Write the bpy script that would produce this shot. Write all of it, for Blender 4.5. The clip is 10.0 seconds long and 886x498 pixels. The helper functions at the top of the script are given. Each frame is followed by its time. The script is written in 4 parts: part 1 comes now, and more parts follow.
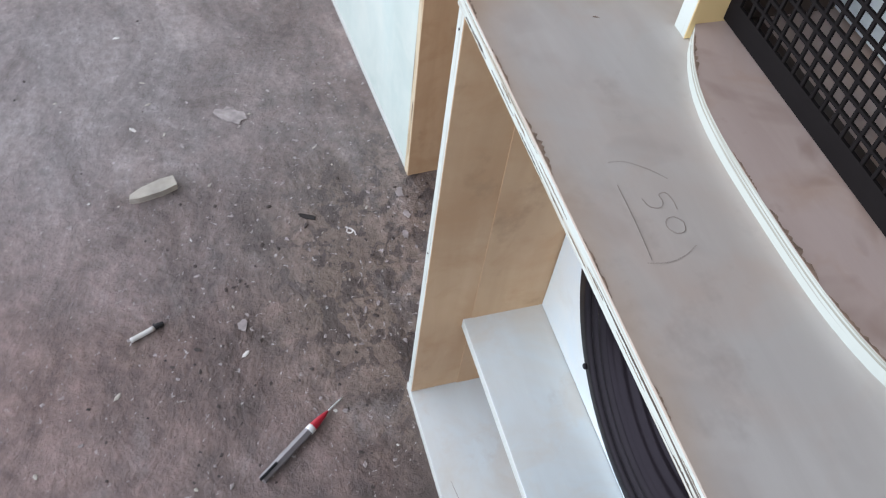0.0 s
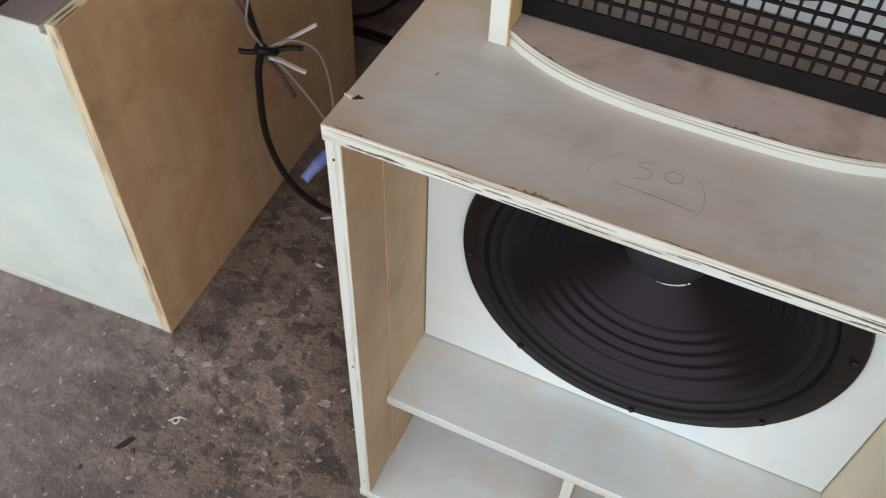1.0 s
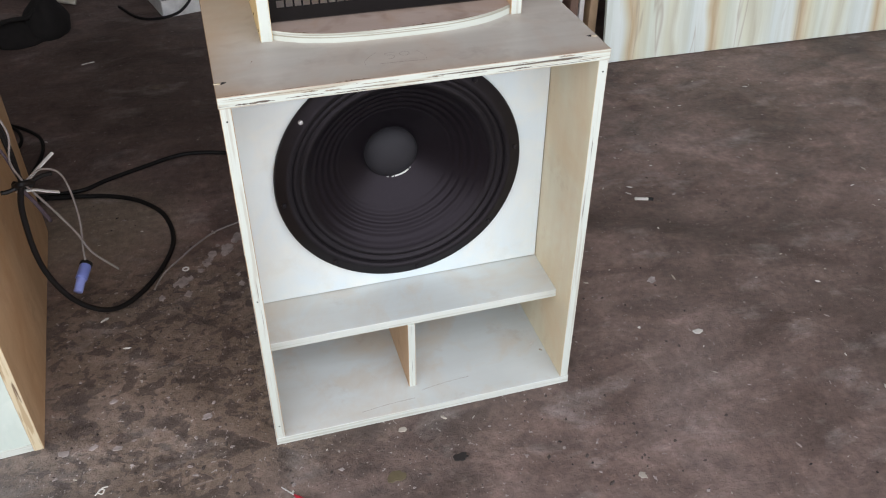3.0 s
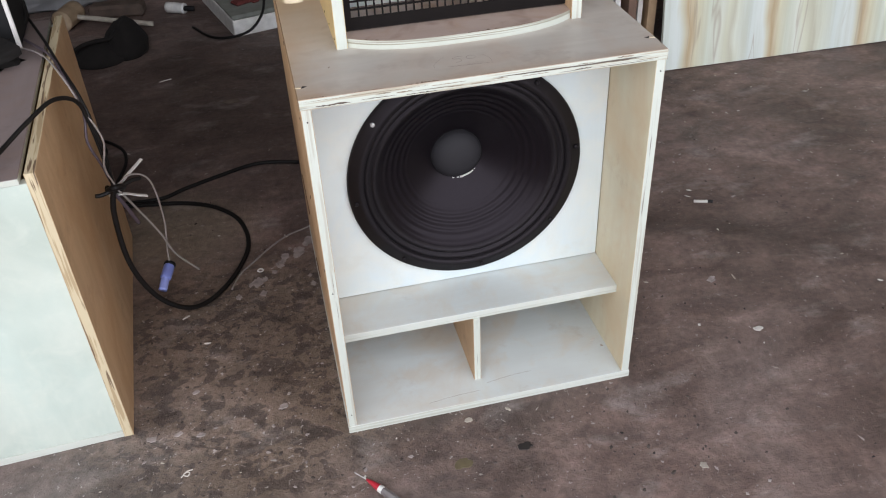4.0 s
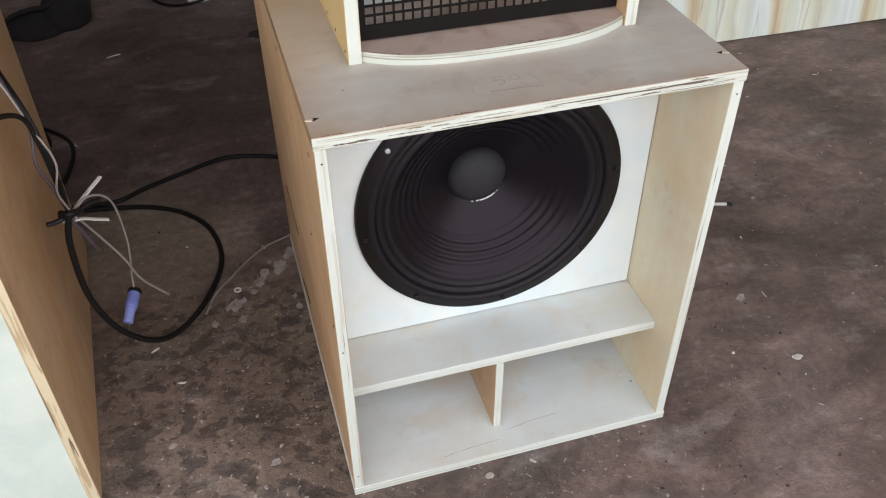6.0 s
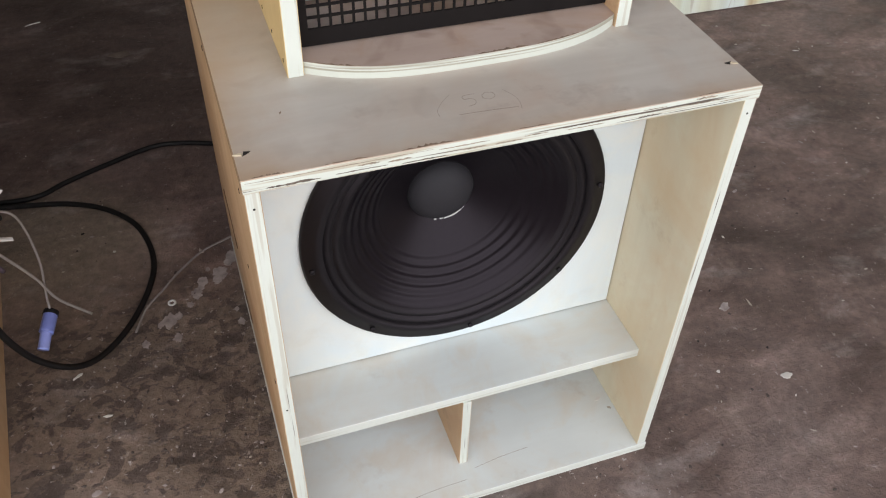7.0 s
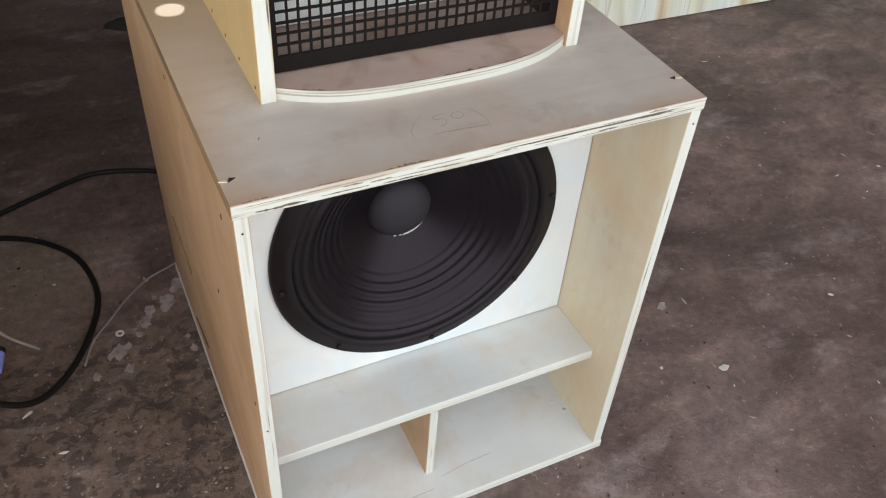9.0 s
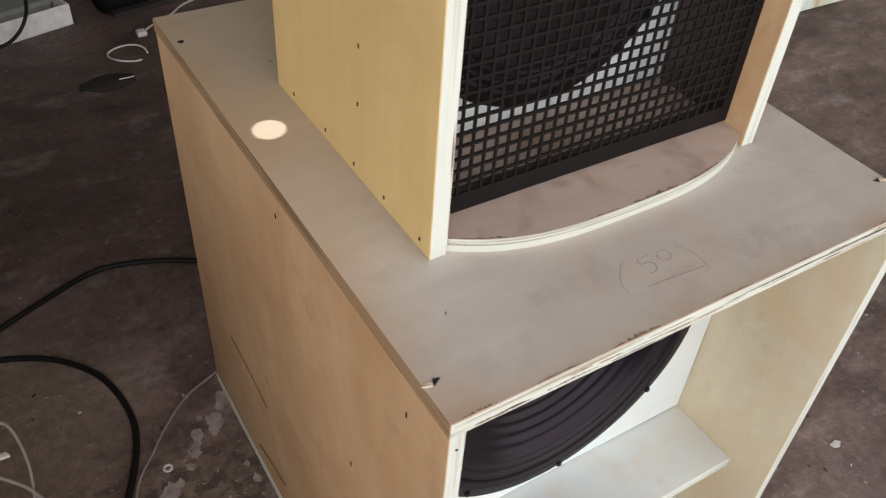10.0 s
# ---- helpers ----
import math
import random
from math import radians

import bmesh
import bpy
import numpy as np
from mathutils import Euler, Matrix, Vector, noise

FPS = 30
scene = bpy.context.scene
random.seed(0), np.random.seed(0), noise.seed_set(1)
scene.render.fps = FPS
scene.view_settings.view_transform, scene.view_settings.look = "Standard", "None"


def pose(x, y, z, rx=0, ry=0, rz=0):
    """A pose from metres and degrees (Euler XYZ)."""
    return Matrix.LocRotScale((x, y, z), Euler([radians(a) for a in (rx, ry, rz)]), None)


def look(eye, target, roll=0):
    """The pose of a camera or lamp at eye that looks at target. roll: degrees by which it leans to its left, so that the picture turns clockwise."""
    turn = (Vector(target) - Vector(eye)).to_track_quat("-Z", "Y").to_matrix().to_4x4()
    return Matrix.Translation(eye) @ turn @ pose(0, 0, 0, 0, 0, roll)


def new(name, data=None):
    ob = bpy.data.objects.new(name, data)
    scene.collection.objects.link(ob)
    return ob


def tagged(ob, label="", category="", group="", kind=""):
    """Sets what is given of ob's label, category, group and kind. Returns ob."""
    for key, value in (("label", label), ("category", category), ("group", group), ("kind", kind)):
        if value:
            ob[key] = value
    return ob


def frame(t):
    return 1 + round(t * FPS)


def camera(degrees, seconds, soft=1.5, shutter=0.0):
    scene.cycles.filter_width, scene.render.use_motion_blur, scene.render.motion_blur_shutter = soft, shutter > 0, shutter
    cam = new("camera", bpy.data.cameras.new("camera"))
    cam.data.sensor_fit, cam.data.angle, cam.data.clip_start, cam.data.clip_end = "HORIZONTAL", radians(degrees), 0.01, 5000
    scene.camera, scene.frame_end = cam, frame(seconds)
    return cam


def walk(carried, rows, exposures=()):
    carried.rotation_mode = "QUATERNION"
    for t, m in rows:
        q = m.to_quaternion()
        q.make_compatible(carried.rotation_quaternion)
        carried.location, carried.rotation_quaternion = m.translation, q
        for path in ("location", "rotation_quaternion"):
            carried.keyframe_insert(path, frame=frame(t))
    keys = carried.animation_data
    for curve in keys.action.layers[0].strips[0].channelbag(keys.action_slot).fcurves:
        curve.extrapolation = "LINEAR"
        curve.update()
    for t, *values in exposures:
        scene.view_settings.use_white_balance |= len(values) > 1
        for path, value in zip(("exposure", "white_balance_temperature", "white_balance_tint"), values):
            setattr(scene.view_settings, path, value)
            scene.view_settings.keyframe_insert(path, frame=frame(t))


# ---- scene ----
cam = camera(55.1, 10.0, soft=1.1, shutter=0.10)
PATH = [
    (0, (0.588, -0.233, 1.183), (-0.531, 0.256, -0.401), 9.1),
    (0.2, (0.502, -0.254, 1.18), (-0.553, 0.382, -0.396), 9.3),
    (0.4, (0.449, -0.292, 1.185), (-0.51, 0.5, -0.382), 9.0),
    (0.5, (0.42, -0.311, 1.179), (-0.484, 0.553, -0.382), 8.0),
    (0.7, (0.373, -0.38, 1.187), (-0.389, 0.618, -0.37), 5.8),
    (1, (0.309, -0.454, 1.22), (-0.191, 0.733, -0.31), 2.6),
    (1.2, (0.236, -0.463, 1.206), (-0.055, 0.839, -0.284), 1.9),
    (1.5, (0.154, -0.509, 1.229), (0.117, 0.876, -0.214), 0.7),
    (2, (0.033, -0.744, 1.257), (0.39, 0.718, -0.06), 3.2),
    (2.2, (-0.002, -0.826, 1.276), (0.436, 0.622, -0.032), 2.8),
    (3.3, (0.003, -1.176, 1.29), (0.419, 0.382, 0.107), -1.4),
    (3.5, (0.0, -1.197, 1.288), (0.369, 0.379, 0.114), -2.7),
    (4, (-0.034, -1.183, 1.302), (0.293, 0.397, 0.12), -2.9),
    (4.5, (-0.028, -1.155, 1.304), (0.3, 0.428, 0.126), -2.1),
    (5, (-0.009, -1.132, 1.308), (0.319, 0.449, 0.129), -2.2),
    (5.2, (-0.02, -1.118, 1.3), (0.304, 0.466, 0.123), -2.7),
    (6.3, (-0.102, -0.798, 1.282), (0.366, 0.625, -0.043), 0.7),
    (6.5, (-0.088, -0.765, 1.27), (0.393, 0.637, -0.072), 1.1),
    (7, (-0.035, -0.672, 1.26), (0.47, 0.695, -0.109), 1.9),
    (7.5, (-0.029, -0.655, 1.257), (0.478, 0.686, -0.137), 2.7),
    (8, (-0.053, -0.688, 1.271), (0.478, 0.649, -0.117), 2.7),
    (8.5, (-0.095, -0.707, 1.276), (0.508, 0.612, -0.101), 4.3),
    (9, (-0.117, -0.67, 1.282), (0.59, 0.642, -0.052), 4.5),
    (9.5, (-0.151, -0.481, 1.256), (0.687, 0.764, -0.067), 6.1),
    (10, (-0.24, -0.32, 1.273), (0.607, 0.914, -0.054), 4.6),
]
EXPOSURES = [
    (0.0, 0.22, 5900, 14.5), (0.5, 0.09, 6200, 14), (1.0, -0.1, 6550, 14), (1.5, -0.17, 7050, 16.5), (2.0, 0.13, 6700, 14.5), (3.5, 0.13, 6450, 14.5),
    (4.5, 0.13, 6500, 15), (6.5, 0.14, 6700, 15), (8.0, 0.14, 6750, 15.5), (9.0, 0.12, 6700, 15.5), (10.0, 0.12, 6950, 16.5),
]
walk(cam, [(t, look(eye, target, roll)) for t, eye, target, roll in PATH], EXPOSURES)

# ---- world, sun, light from the open front ----
world = bpy.data.worlds.new("world")
scene.world = world
world.use_nodes = True
wn, wl = world.node_tree.nodes, world.node_tree.links
sky = wn.new("ShaderNodeTexSky")
sky.sky_type, sky.sun_disc = "NISHITA", False
sky.sun_elevation, sky.sun_rotation = radians(68), radians(-30)
wn["Background"].inputs[1].default_value = 0.08
wl.new(sky.outputs[0], wn["Background"].inputs[0])

SPOT = Vector((0.034, 0.438, 0.737))
SUN_WAY = Vector((math.sin(radians(-30)) * math.cos(radians(68)), math.cos(radians(-30)) * math.cos(radians(68)), math.sin(radians(68))))
sun = new("sun", bpy.data.lights.new("sun", "SUN"))
sun.data.energy, sun.data.angle, sun.data.color = 5.0, radians(0.06), (0.82, 0.93, 1.0)
sun.matrix_world = look(SPOT + SUN_WAY * 9, SPOT)

ROOF_Z, FRONT_Y, LEFT_X = 4.4, -2.3, -3.6
day = new("daylight_in_doorway", bpy.data.lights.new("daylight_in_doorway", "AREA"))
day.data.shape, day.data.size, day.data.size_y = "RECTANGLE", 7.6, 3.7
day.data.energy, day.data.color = 240, (0.93, 0.97, 1.0)
day.matrix_world = look((0.45, FRONT_Y + 0.02, 2.15), (0.45, 0, 2.15))
flank = new("daylight_in_side_opening", bpy.data.lights.new("daylight_in_side_opening", "AREA"))
flank.data.shape, flank.data.size, flank.data.size_y = "RECTANGLE", 2.0, 3.7
flank.data.energy, flank.data.color = 62, (1.0, 0.97, 0.9)
flank.matrix_world = look((LEFT_X + 0.02, -1.2, 2.15), (0, -1.2, 2.15))


# ---- materials ----
def mat(name, rough=0.6, metal=0.0, color=(0.5, 0.5, 0.5)):
    m = bpy.data.materials.new(name)
    m.use_nodes = True
    b = m.node_tree.nodes["Principled BSDF"]
    b.inputs["Base Color"].default_value = (*color, 1)
    b.inputs["Roughness"].default_value, b.inputs["Metallic"].default_value = rough, metal
    return m, m.node_tree.nodes, m.node_tree.links, b


def coords(n, l, scale, shift=True):
    """Object coordinates, scaled, moved by a random amount for each object."""
    tc = n.new("ShaderNodeTexCoord")
    mp = n.new("ShaderNodeMapping")
    mp.inputs["Scale"].default_value = scale
    l.new(tc.outputs["Object"], mp.inputs["Vector"])
    if shift:
        oi = n.new("ShaderNodeObjectInfo")
        mu = n.new("ShaderNodeMath")
        mu.operation = "MULTIPLY"
        mu.inputs[1].default_value = 37.0
        l.new(oi.outputs["Random"], mu.inputs[0])
        l.new(mu.outputs[0], mp.inputs["Location"])
    return mp.outputs[0]


def noisy(n, l, vec, scale, detail=4.0, rough=0.55, dist=0.0):
    t = n.new("ShaderNodeTexNoise")
    t.inputs["Scale"].default_value, t.inputs["Detail"].default_value = scale, detail
    t.inputs["Roughness"].default_value, t.inputs["Distortion"].default_value = rough, dist
    l.new(vec, t.inputs["Vector"])
    return t.outputs["Fac"]


def ramp(n, l, fac, *stops):
    r = n.new("ShaderNodeValToRGB")
    e = r.color_ramp.elements
    while len(e) < len(stops):
        e.new(0.5)
    for s, (p, c) in zip(e, stops):
        s.position, s.color = p, (*c, 1) if len(c) == 3 else c
    l.new(fac, r.inputs[0])
    return r.outputs[0]


def mixed(n, l, a, b, fac, mode="MIX"):
    """a and b: sockets or colours; fac: a socket or a number."""
    m = n.new("ShaderNodeMix")
    m.data_type, m.blend_type = "RGBA", mode
    for sock, v in ((m.inputs[6], a), (m.inputs[7], b)):
        if isinstance(v, tuple):
            sock.default_value = (*v, 1)
        else:
            l.new(v, sock)
    if isinstance(fac, (int, float)):
        m.inputs[0].default_value = fac
    else:
        l.new(fac, m.inputs[0])
    return m.outputs[2]


def bump(n, l, b, height, strength, distance=0.002):
    k = n.new("ShaderNodeBump")
    k.inputs["Strength"].default_value, k.inputs["Distance"].default_value = strength, distance
    l.new(height, k.inputs["Height"])
    l.new(k.outputs[0], b.inputs["Normal"])


def plywood(name, light, dark, grain=(1, 1, 1), stain=(0.2, 0.15, 0.1), stained=0.35, rough=0.55, patch=(0.45, 0.30, 0.18), patchy=0.35, spots=0.0, handled=False):
    """A plywood face: streaks along its grain, wide blotches, small dark smudges."""
    m, n, l, b = mat(name, rough)
    v = coords(n, l, grain)
    w = coords(n, l, (1, 1, 1))
    fine = noisy(n, l, v, 9.0, 6.0, 0.6, 0.4)
    broad = noisy(n, l, w, 3.2, 3.0)
    c = ramp(n, l, fine, (0.3, dark), (0.68, light))
    c = mixed(n, l, c, tuple(0.5 * (p + q) for p, q in zip(light, dark)), 0.35)
    tint = ramp(n, l, broad, (0.3, (0.80, 0.78, 0.76)), (0.7, (1.0, 1.0, 1.0)))
    c = mixed(n, l, c, tint, 0.8, "MULTIPLY")
    warm = ramp(n, l, noisy(n, l, w, 4.6, 5.0, 0.6, 0.7), (0.46, (0, 0, 0)), (0.68, (patchy, patchy, patchy)))
    c = mixed(n, l, c, patch, warm)
    small = ramp(n, l, noisy(n, l, w, 15.0, 4.0, 0.6, 0.5), (0.52, (0, 0, 0)), (0.70, (patchy * 0.6, patchy * 0.6, patchy * 0.6)))
    c = mixed(n, l, c, patch, small)
    smudge = noisy(n, l, w, 11.0, 5.0, 0.65)
    k = ramp(n, l, smudge, (0.59, (0, 0, 0)), (0.78, (stained, stained, stained)))
    c = mixed(n, l, c, stain, k)
    if spots:
        s = ramp(n, l, noisy(n, l, w, 20.0, 2.5, 0.5, 0.5), (0.55, (0, 0, 0)), (0.72, (spots, spots, spots)))
        c = mixed(n, l, c, stain, s)
    if handled:
        # brown rubbing where the board is lifted, along its front and side edges
        axes = n.new("ShaderNodeSeparateXYZ")
        l.new(coords(n, l, (1, 1, 1), False), axes.inputs[0])
        wobble = noisy(n, l, w, 13.0, 5.0, 0.6, 0.4)
        for axis, wide in ((0, 0.085), (1, 0.045)):
            near = ramp(n, l, axes.outputs[axis], (0.0, (1, 1, 1)), (wide, (0, 0, 0)))
            rub = ramp(n, l, mixed(n, l, near, wobble, 0.5), (0.48, (0, 0, 0)), (0.78, (0.55, 0.55, 0.55)))
            c = mixed(n, l, c, (0.41, 0.285, 0.185), rub)
        # warmer tan towards the back left
        slant = n.new("ShaderNodeVectorMath")
        slant.operation, slant.inputs[1].default_value = "DOT_PRODUCT", (-1.2, 1.0, 0.0)
        l.new(coords(n, l, (1, 1, 1), False), slant.inputs[0])
        back = ramp(n, l, mixed(n, l, ramp(n, l, slant.outputs["Value"], (0.0, (0, 0, 0)), (0.45, (1, 1, 1))), wobble, 0.3), (0.22, (0, 0, 0)), (0.80, (0.55, 0.55, 0.55)))
        c = mixed(n, l, c, (0.54, 0.40, 0.235), back)
    l.new(c, b.inputs["Base Color"])
    bump(n, l, b, fine, 0.12, 0.001)
    return m


def ply_edge(name, scale, light=(0.525, 0.55, 0.485), mid=(0.42, 0.385, 0.30), dark=(0.10, 0.078, 0.06), worn=0.62):
    """The cut edge of a board: glued layers, filler and dark gaps, streaked along the board."""
    m, n, l, b = mat(name, 0.7)
    v = coords(n, l, scale)
    s1 = noisy(n, l, v, 1.0, 3.0, 0.5)
    s2 = noisy(n, l, coords(n, l, tuple(q * 0.6 for q in scale)), 1.7, 2.0, 0.5)
    c = ramp(n, l, s1, (0.40, mid), (0.48, light))
    k = ramp(n, l, s2, (worn, (0, 0, 0)), (worn + 0.05, (1, 1, 1)))
    c = mixed(n, l, c, dark, k)
    l.new(c, b.inputs["Base Color"])
    bump(n, l, b, s1, 0.3, 0.001)
    return m


def plain(name, color, rough=0.5, metal=0.0, vary=0.25, scale=30.0, relief=0.1, gloss=0.5):
    """A nearly even surface with a little dirt and relief."""
    m, n, l, b = mat(name, rough, metal)
    b.inputs["Specular IOR Level"].default_value = gloss
    v = coords(n, l, (1, 1, 1))
    f = noisy(n, l, v, scale, 4.0)
    c = ramp(n, l, f, (0.3, tuple(q * (1 - vary) for q in color)), (0.7, color))
    l.new(c, b.inputs["Base Color"])
    if relief:
        bump(n, l, b, f, relief, 0.001)
    return m


def concrete():
    """Worn workshop slab: greyish brown, dark damp blotches, pale dust, grit."""
    m, n, l, b = mat("dirty_concrete", 0.75)
    v = coords(n, l, (1, 1, 1), False)
    big = noisy(n, l, v, 1.8, 4.0, 0.55, 0.4)
    mid = noisy(n, l, v, 7.0, 6.0, 0.65, 0.5)
    fine = noisy(n, l, v, 55.0, 6.0, 0.7)
    grit = noisy(n, l, v, 210.0, 3.0, 0.6)
    c = ramp(n, l, mid, (0.28, (0.104, 0.069, 0.062)), (0.46, (0.187, 0.132, 0.121)), (0.60, (0.246, 0.179, 0.165)), (0.76, (0.350, 0.275, 0.258)))
    c = mixed(n, l, c, ramp(n, l, big, (0.36, (0.52, 0.48, 0.46)), (0.46, (0.92, 0.89, 0.88)), (0.62, (1.27, 1.22, 1.20))), 1.0, "MULTIPLY")
    # rusty and olive clouds, a hand's width across and smaller
    hue = noisy(n, l, coords(n, l, (0.9, 1.2, 1), False), 9.0, 5.0, 0.6, 0.8)
    c = mixed(n, l, c, ramp(n, l, hue, (0.36, (0.70, 0.62, 0.56)), (0.50, (1.02, 0.99, 0.95)), (0.66, (1.22, 1.18, 1.12))), 0.85, "MULTIPLY")
    # a trodden, crumbling patch before the cabinets, its colour also darkened for shade
    where = n.new("ShaderNodeMapping")
    where.inputs["Location"].default_value, where.inputs["Scale"].default_value = (0.12, -0.16, 0), (1.1, 1.45, 1)
    l.new(v, where.inputs["Vector"])
    ball = n.new("ShaderNodeTexGradient")
    ball.gradient_type = "SPHERICAL"
    l.new(where.outputs[0], ball.inputs[0])
    wob = mixed(n, l, ball.outputs[0], mid, 0.45, "OVERLAY")
    patch = ramp(n, l, wob, (0.10, (0.42, 0.42, 0.42)), (0.45, (1, 1, 1)))
    stain = ramp(n, l, noisy(n, l, coords(n, l, (0.75, 1.2, 1), False), 11.0, 6.0, 0.66, 0.4), (0.46, (0, 0, 0)), (0.64, (0.55, 0.55, 0.55)))
    c = mixed(n, l, c, mixed(n, l, c, (0.150, 0.110, 0.095), 0.60), patch)
    c = mixed(n, l, c, (0.068, 0.051, 0.044), mixed(n, l, stain, patch, 1.0, "MULTIPLY"))
    pits = ramp(n, l, noisy(n, l, coords(n, l, (0.8, 1.15, 1), False), 21.0, 3.0, 0.5, 0.5), (0.50, (0, 0, 0)), (0.66, (0.48, 0.48, 0.48)))
    c = mixed(n, l, c, (0.062, 0.048, 0.042), mixed(n, l, pits, patch, 1.0, "MULTIPLY"))
    # round damp marks between the two cabinets
    damp = n.new("ShaderNodeMapping")
    damp.inputs["Location"].default_value, damp.inputs["Scale"].default_value = (0.42, -0.46, 0), (2.0, 1.9, 1)
    l.new(v, damp.inputs["Vector"])
    disc = n.new("ShaderNodeTexGradient")
    disc.gradient_type = "SPHERICAL"
    l.new(damp.outputs[0], disc.inputs[0])
    zone = ramp(n, l, disc.outputs[0], (0.05, (0, 0, 0)), (0.40, (1, 1, 1)))
    c = mixed(n, l, c, mixed(n, l, c, (0.215, 0.165, 0.124), 0.55), zone)
    for size, edge, deep in ((13.0, 0.56, 0.62), (26.0, 0.54, 0.72), (58.0, 0.58, 0.60)):
        blots = ramp(n, l, noisy(n, l, coords(n, l, (0.9, 1.1, 1), False), size, 3.0, 0.5, 0.4), (edge, (0, 0, 0)), (edge + 0.03, (deep, deep, deep)))
        c = mixed(n, l, c, (0.058, 0.043, 0.037), mixed(n, l, blots, zone, 1.0, "MULTIPLY"))
    crust = ramp(n, l, noisy(n, l, coords(n, l, (0.8, 1.6, 1), False), 30.0, 5.0, 0.7, 1.0), (0.63, (0, 0, 0)), (0.67, (0.7, 0.7, 0.7)))
    c = mixed(n, l, c, (0.34, 0.285, 0.255), mixed(n, l, crust, zone, 1.0, "MULTIPLY"))
    # a pale, scuffed patch under the hanging plug
    scuff = n.new("ShaderNodeMapping")
    scuff.inputs["Location"].default_value, scuff.inputs["Scale"].default_value = (1.26, -3.05, 0), (3.6, 3.6, 1)
    l.new(v, scuff.inputs["Vector"])
    spot = n.new("ShaderNodeTexGradient")
    spot.gradient_type = "SPHERICAL"
    l.new(scuff.outputs[0], spot.inputs[0])
    worn = ramp(n, l, mixed(n, l, spot.outputs[0], mid, 0.4), (0.22, (0, 0, 0)), (0.55, (0.7, 0.7, 0.7)))
    c = mixed(n, l, c, (0.27, 0.22, 0.168), worn)
    c = mixed(n, l, c, (0.50, 0.44, 0.38), mixed(n, l, crust, worn, 1.0, "MULTIPLY"))
    # broad darker brown areas: behind the cabinets, and in front of the leaning sheet
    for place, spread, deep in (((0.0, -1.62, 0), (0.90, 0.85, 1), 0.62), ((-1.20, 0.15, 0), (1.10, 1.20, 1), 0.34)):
        brown_map = n.new("ShaderNodeMapping")
        brown_map.inputs["Location"].default_value, brown_map.inputs["Scale"].default_value = place, spread
        l.new(v, brown_map.inputs["Vector"])
        brown_fade = n.new("ShaderNodeTexGradient")
        brown_fade.gradient_type = "SPHERICAL"
        l.new(brown_map.outputs[0], brown_fade.inputs[0])
        brown_mix = ramp(n, l, mixed(n, l, brown_fade.outputs[0], mid, 0.4), (0.26, (0, 0, 0)), (0.56, (deep, deep, deep)))
        c = mixed(n, l, c, (0.070, 0.049, 0.040), brown_mix)
    dust = ramp(n, l, noisy(n, l, coords(n, l, (0.8, 1.4, 1), False), 6.0, 6.0, 0.65, 0.3), (0.56, (0, 0, 0)), (0.76, (0.6, 0.6, 0.6)))
    c = mixed(n, l, c, (0.40, 0.355, 0.34), dust)
    # paler grey towards the side opening
    pale_map = n.new("ShaderNodeMapping")
    pale_map.inputs["Location"].default_value, pale_map.inputs["Scale"].default_value = (1.15, 0.60, 0), (1.40, 1.30, 1)
    l.new(v, pale_map.inputs["Vector"])
    pale_fade = n.new("ShaderNodeTexGradient")
    pale_fade.gradient_type = "SPHERICAL"
    l.new(pale_map.outputs[0], pale_fade.inputs[0])
    pale_mix = ramp(n, l, mixed(n, l, pale_fade.outputs[0], big, 0.5), (0.26, (0, 0, 0)), (0.60, (0.66, 0.66, 0.66)))
    c = mixed(n, l, c, (0.265, 0.242, 0.236), pale_mix)
    # trodden grime: broken dark and worn pale smears of every size
    drag = n.new("ShaderNodeMapping")
    drag.inputs["Rotation"].default_value, drag.inputs["Scale"].default_value = (0, 0, radians(20)), (0.8, 1.35, 1)
    l.new(v, drag.inputs["Vector"])
    smear = noisy(n, l, drag.outputs[0], 4.0, 9.0, 0.66, 1.2)
    c = mixed(n, l, c, ramp(n, l, smear, (0.36, (0.60, 0.57, 0.55)), (0.45, (0.90, 0.88, 0.87)), (0.53, (1.03, 1.02, 1.01)), (0.66, (1.42, 1.40, 1.39))), 0.85, "MULTIPLY")
    flecks = ramp(n, l, noisy(n, l, v, 95.0, 3.0, 0.55, 0.6), (0.655, (0, 0, 0)), (0.70, (0.85, 0.85, 0.85)))
    c = mixed(n, l, c, (0.46, 0.42, 0.40), mixed(n, l, flecks, patch, 1.0, "MULTIPLY"))
    c = mixed(n, l, c, ramp(n, l, fine, (0.32, (0.70, 0.69, 0.68)), (0.5, (0.98, 0.98, 0.98)), (0.68, (1.29, 1.29, 1.29))), 0.85, "MULTIPLY")
    l.new(c, b.inputs["Base Color"])
    r = ramp(n, l, mid, (0.3, (0.46, 0.46, 0.46)), (0.7, (0.78, 0.78, 0.78)))
    l.new(r, b.inputs["Roughness"])
    h = mixed(n, l, mixed(n, l, fine, grit, 0.35), mid, 0.4)
    h = mixed(n, l, h, mixed(n, l, h, fine, 0.7), patch)
    h = mixed(n, l, h, smear, 0.35)
    bump(n, l, b, h, 0.9, 0.014)
    return m


